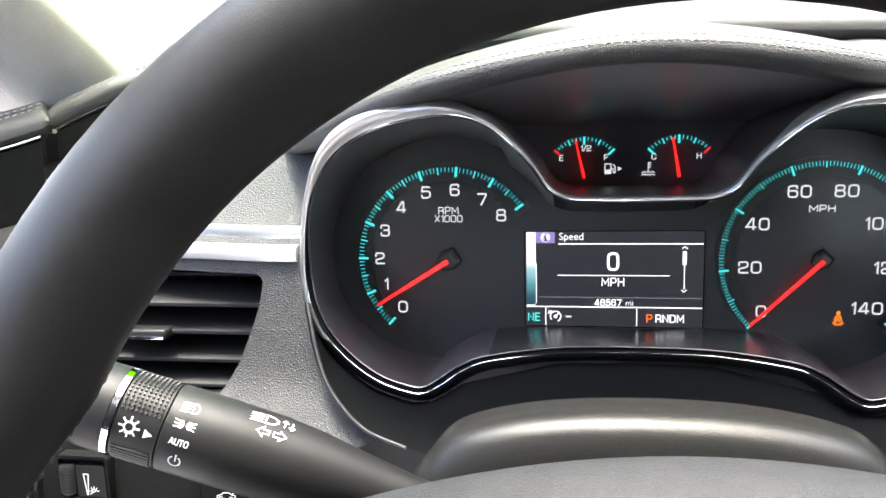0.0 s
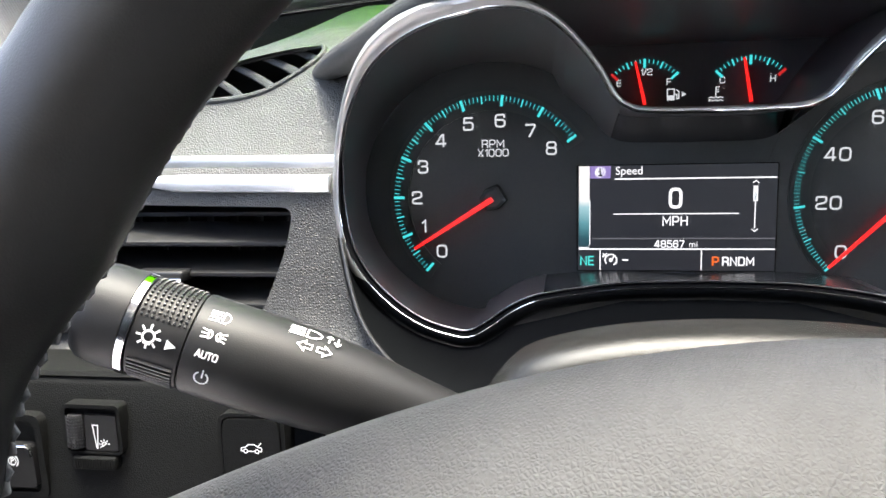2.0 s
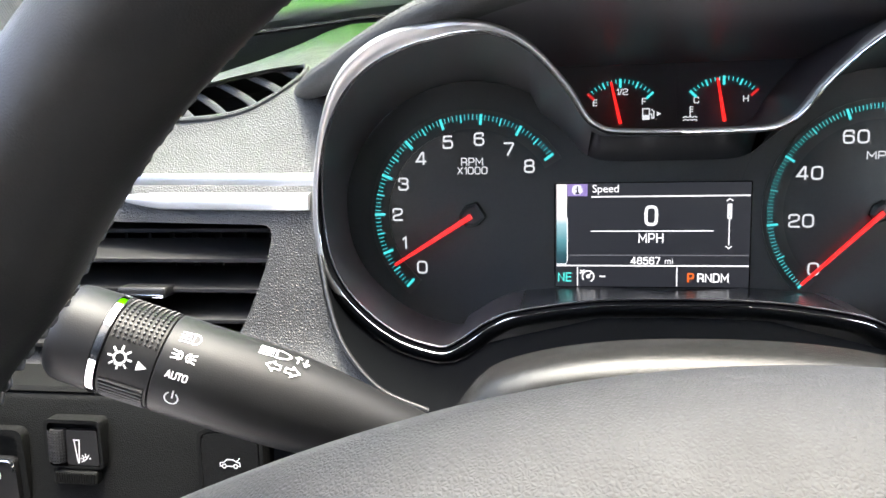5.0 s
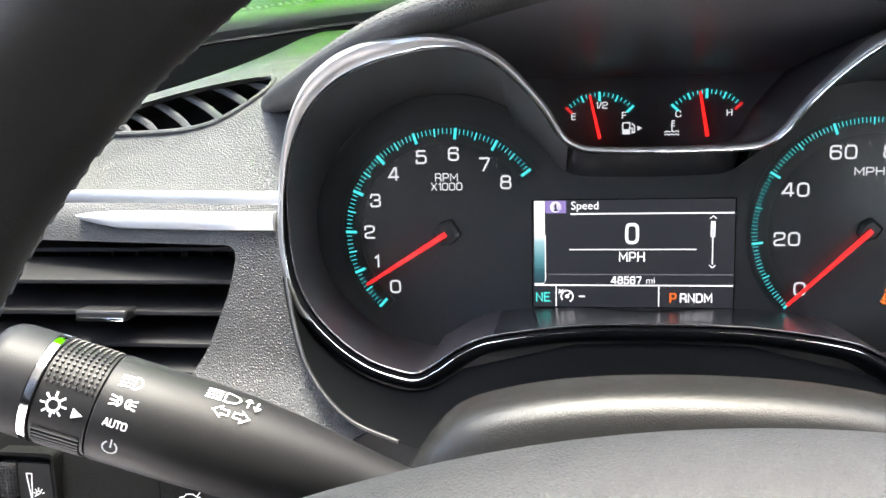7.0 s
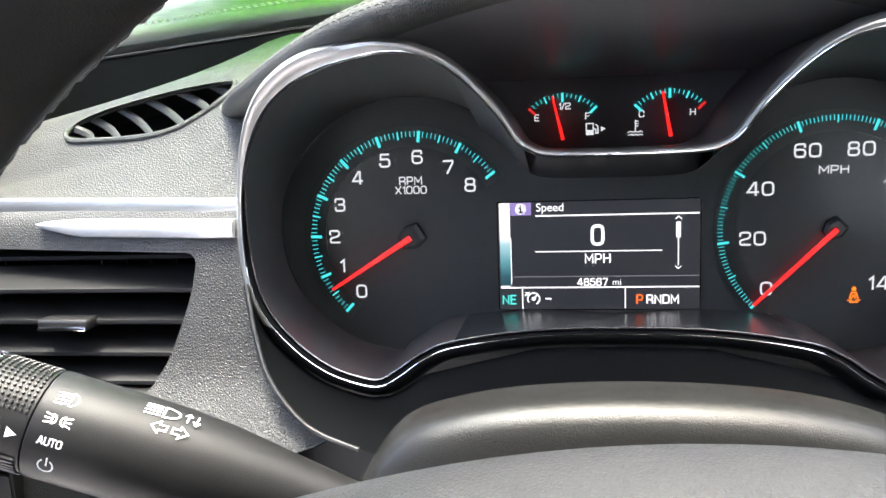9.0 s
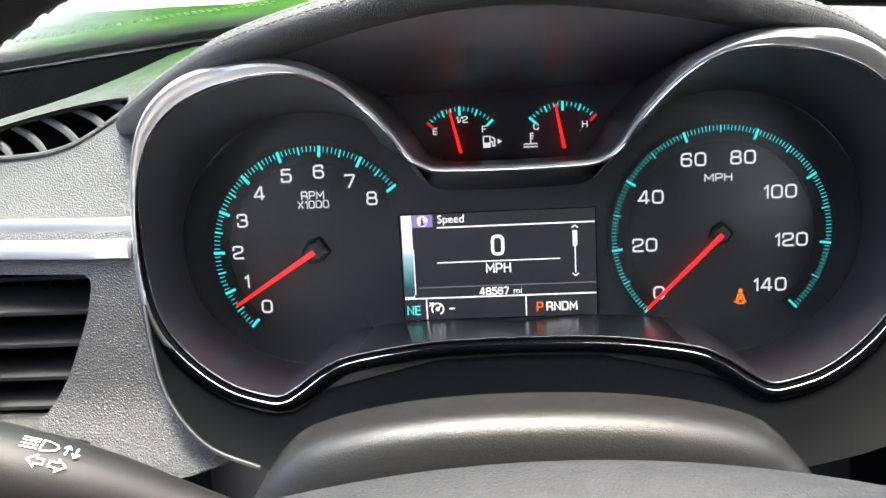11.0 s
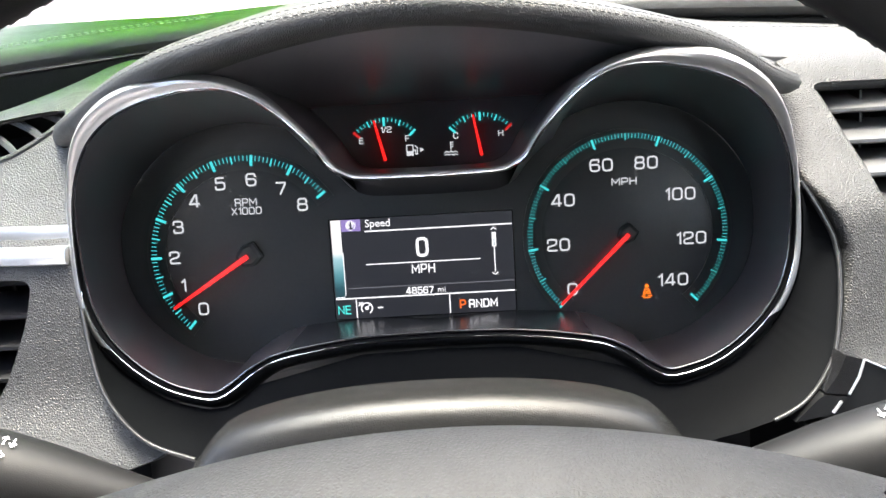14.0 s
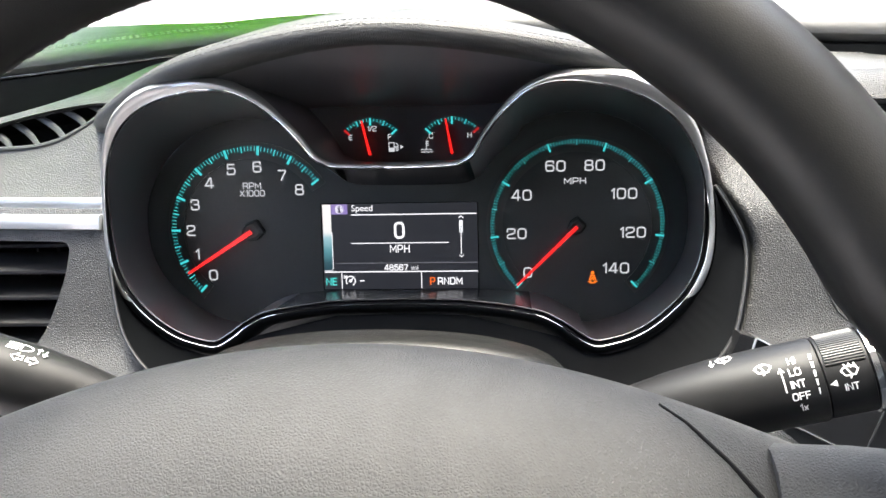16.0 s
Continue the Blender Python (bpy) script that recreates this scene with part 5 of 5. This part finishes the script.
part("edging", edging([(171.8, -43.4), (280, -96.8)], 0.4), M_BRUSHED, side, "satin silver edge")
part("edging", edging([(162.6, -61.4), (159, -66.4)], 0.8), M_BRUSHED, side, "satin silver edge")
part("edging", edging([(182, -84), (206, -96), (226, -106), (236, -80)], 0.9), M_SATIN, side, "satin silver edge")

# ---------------------------------------------------------------- door and pillar on the driver's side
door = thing("door_lining", "dark stitched door lining below the side window", "door lining", (-470, -200, -300), kind="structure")
sill = smooth_curve([(-364, 15, 78), (-390, -3, 69), (-424, -32, 64), (-460, -90, 62), (-480, -300, 61), (-480, -1400, 61)], 6)


def beside(path, d, dz):
    """A path moved by d away from the driver and by dz upwards."""
    out = []
    for i, p in enumerate(path):
        t = path[min(i + 1, len(path) - 1)] - path[max(i - 1, 0)]
        out.append(p + Vector((t.y, -t.x, 0)).normalized() * d + Vector((0, 0, dz)))
    return out


ROLL = [(26, -3), (10, -1), (2, 0.5), (-2, 4), (-2.5, 8), (0, 12.5), (5, 15.5), (10.4, 17.6), (12, 16.4), (13.6, 18.2), (24, 21), (40, 22.5), (70, 20), (72, -20)]
roll_rows = []
for d, dz in ROLL:
    row = beside(sill, d, dz)
    away = (row[0] - row[1]).normalized()
    row[:0] = [row[0] + away * 6 * k + Vector((0, 0, (7 - dz) * 0.7 * k ** 3)) for k in (1.0, 0.9, 0.7, 0.4)]
    roll_rows.append(row)
part("top_roll", sheet(roll_rows), M_PAD, door, "stitched dark leatherette top roll")
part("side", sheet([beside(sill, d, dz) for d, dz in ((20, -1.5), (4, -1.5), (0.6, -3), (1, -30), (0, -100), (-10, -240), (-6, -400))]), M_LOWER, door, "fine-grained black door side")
part("line", tube(beside(sill, 0.3, -0.6), 0.75, 8), M_BRUSHED, door, "thin satin silver line")
for d, dz in ((7.5, 16.6), (17.5, 19.4)):
    stitch_row(beside(sill, d, dz)[:22], door, M_THREAD, 4.6, (3.0, 0.8, 0.8), limit=60)

pillar = thing("windscreen_pillar", "pale woven fabric windscreen pillar trim", "pillar", (-430, 90, 90), kind="structure")
pa, pb = Vector((-408, 125, 92)), Vector((-540, -500, 560))
rows = []
for t in steps(-0.14, 1, 14):
    c = pa.lerp(pb, t)
    rows.append([c + Vector((70 * math.cos(k) * (1 - 0.2 * t), 60 * math.sin(k), -10 * math.sin(k))) for k in steps(math.pi * 1.05, math.pi * 2.15, 14)])
part("cover", sheet(rows), M_FABRIC, pillar, "pale woven fabric cover")

# ---------------------------------------------------------------- outside
M_CONCRETE = material("bleached_concrete", (0.53, 0.53, 0.52), 0.9, grain=("noise", 60, 0.3), mottle=0.1)
ground_mesh = finish(sheet([[(x * 1000, y * 1000, -1000) for x in (-900, 900)] for y in (-900, 900)]), M_CONCRETE, 0, "ground")
ground = new("ground", ground_mesh)
ground.matrix_world = CABIN
tagged(ground, "bright pale concrete yard outside the car", "ground", kind="structure")


# an unseen lime sheet added under the windscreen, to turn the sun green on the dashboard beside the cluster
M_SUN_TINT = bpy.data.materials.new("lime_sun_tint")
M_SUN_TINT.use_nodes = True
fn = M_SUN_TINT.node_tree.nodes
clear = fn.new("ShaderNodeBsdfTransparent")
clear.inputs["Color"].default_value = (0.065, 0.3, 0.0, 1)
M_SUN_TINT.node_tree.links.new(clear.outputs[0], fn["Material Output"].inputs["Surface"])
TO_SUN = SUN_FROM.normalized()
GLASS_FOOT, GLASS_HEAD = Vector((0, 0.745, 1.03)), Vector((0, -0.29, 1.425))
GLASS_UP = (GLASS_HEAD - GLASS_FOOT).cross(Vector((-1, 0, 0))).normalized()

# windscreen
M_GLASS = bpy.data.materials.new("windscreen_glass")
M_GLASS.use_nodes = True
gn, gl = M_GLASS.node_tree.nodes, M_GLASS.node_tree.links
clear_pane, shine, fres, mixed = gn.new("ShaderNodeBsdfTransparent"), gn.new("ShaderNodeBsdfGlossy"), gn.new("ShaderNodeFresnel"), gn.new("ShaderNodeMixShader")
clear_pane.inputs["Color"].default_value = (0.93, 0.96, 0.94, 1)
shine.inputs["Roughness"].default_value = 0.02
fres.inputs["IOR"].default_value = 1.3
gl.new(fres.outputs[0], mixed.inputs[0])
gl.new(clear_pane.outputs[0], mixed.inputs[1])
gl.new(shine.outputs[0], mixed.inputs[2])
gl.new(mixed.outputs[0], gn["Material Output"].inputs["Surface"])
pane = [[Vector((x, *(GLASS_FOOT.lerp(GLASS_HEAD, t)).yz)) * 1000 - Vector((0, 0, 1000)) for x in steps(-0.62, 1.3, 9)] for t in steps(0, 1, 9)]
windscreen = new("window_1", finish(thick(pane, (0, 0, 5)), M_GLASS, 40, "window_1"))
windscreen.matrix_world = CABIN
tagged(windscreen, "clear laminated windscreen sloping back over the dashboard", "windscreen", kind="structure")


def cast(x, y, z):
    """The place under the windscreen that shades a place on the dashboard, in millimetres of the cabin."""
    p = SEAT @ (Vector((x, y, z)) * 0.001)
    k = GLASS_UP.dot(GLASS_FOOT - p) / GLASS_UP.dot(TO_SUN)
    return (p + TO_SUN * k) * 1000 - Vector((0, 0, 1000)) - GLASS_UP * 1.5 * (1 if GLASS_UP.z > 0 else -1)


# Added out of view, only to colour the sunlight on the pad.
film = thing("sun_tint_sheet", "unseen lime green sheet added under the windscreen to tint the sunlight", "film", tuple(cast(-240, 110, 120)), CABIN)
part("sheet", sheet([[cast(-222, 4, 88), cast(-100, 4, 92)], [cast(-280, 60, 110), cast(-80, 60, 110)], [cast(-300, 105, 124), cast(-60, 100, 126)], [cast(-340, 560, 120), cast(40, 560, 120)]]), M_SUN_TINT, film, smooth=0)
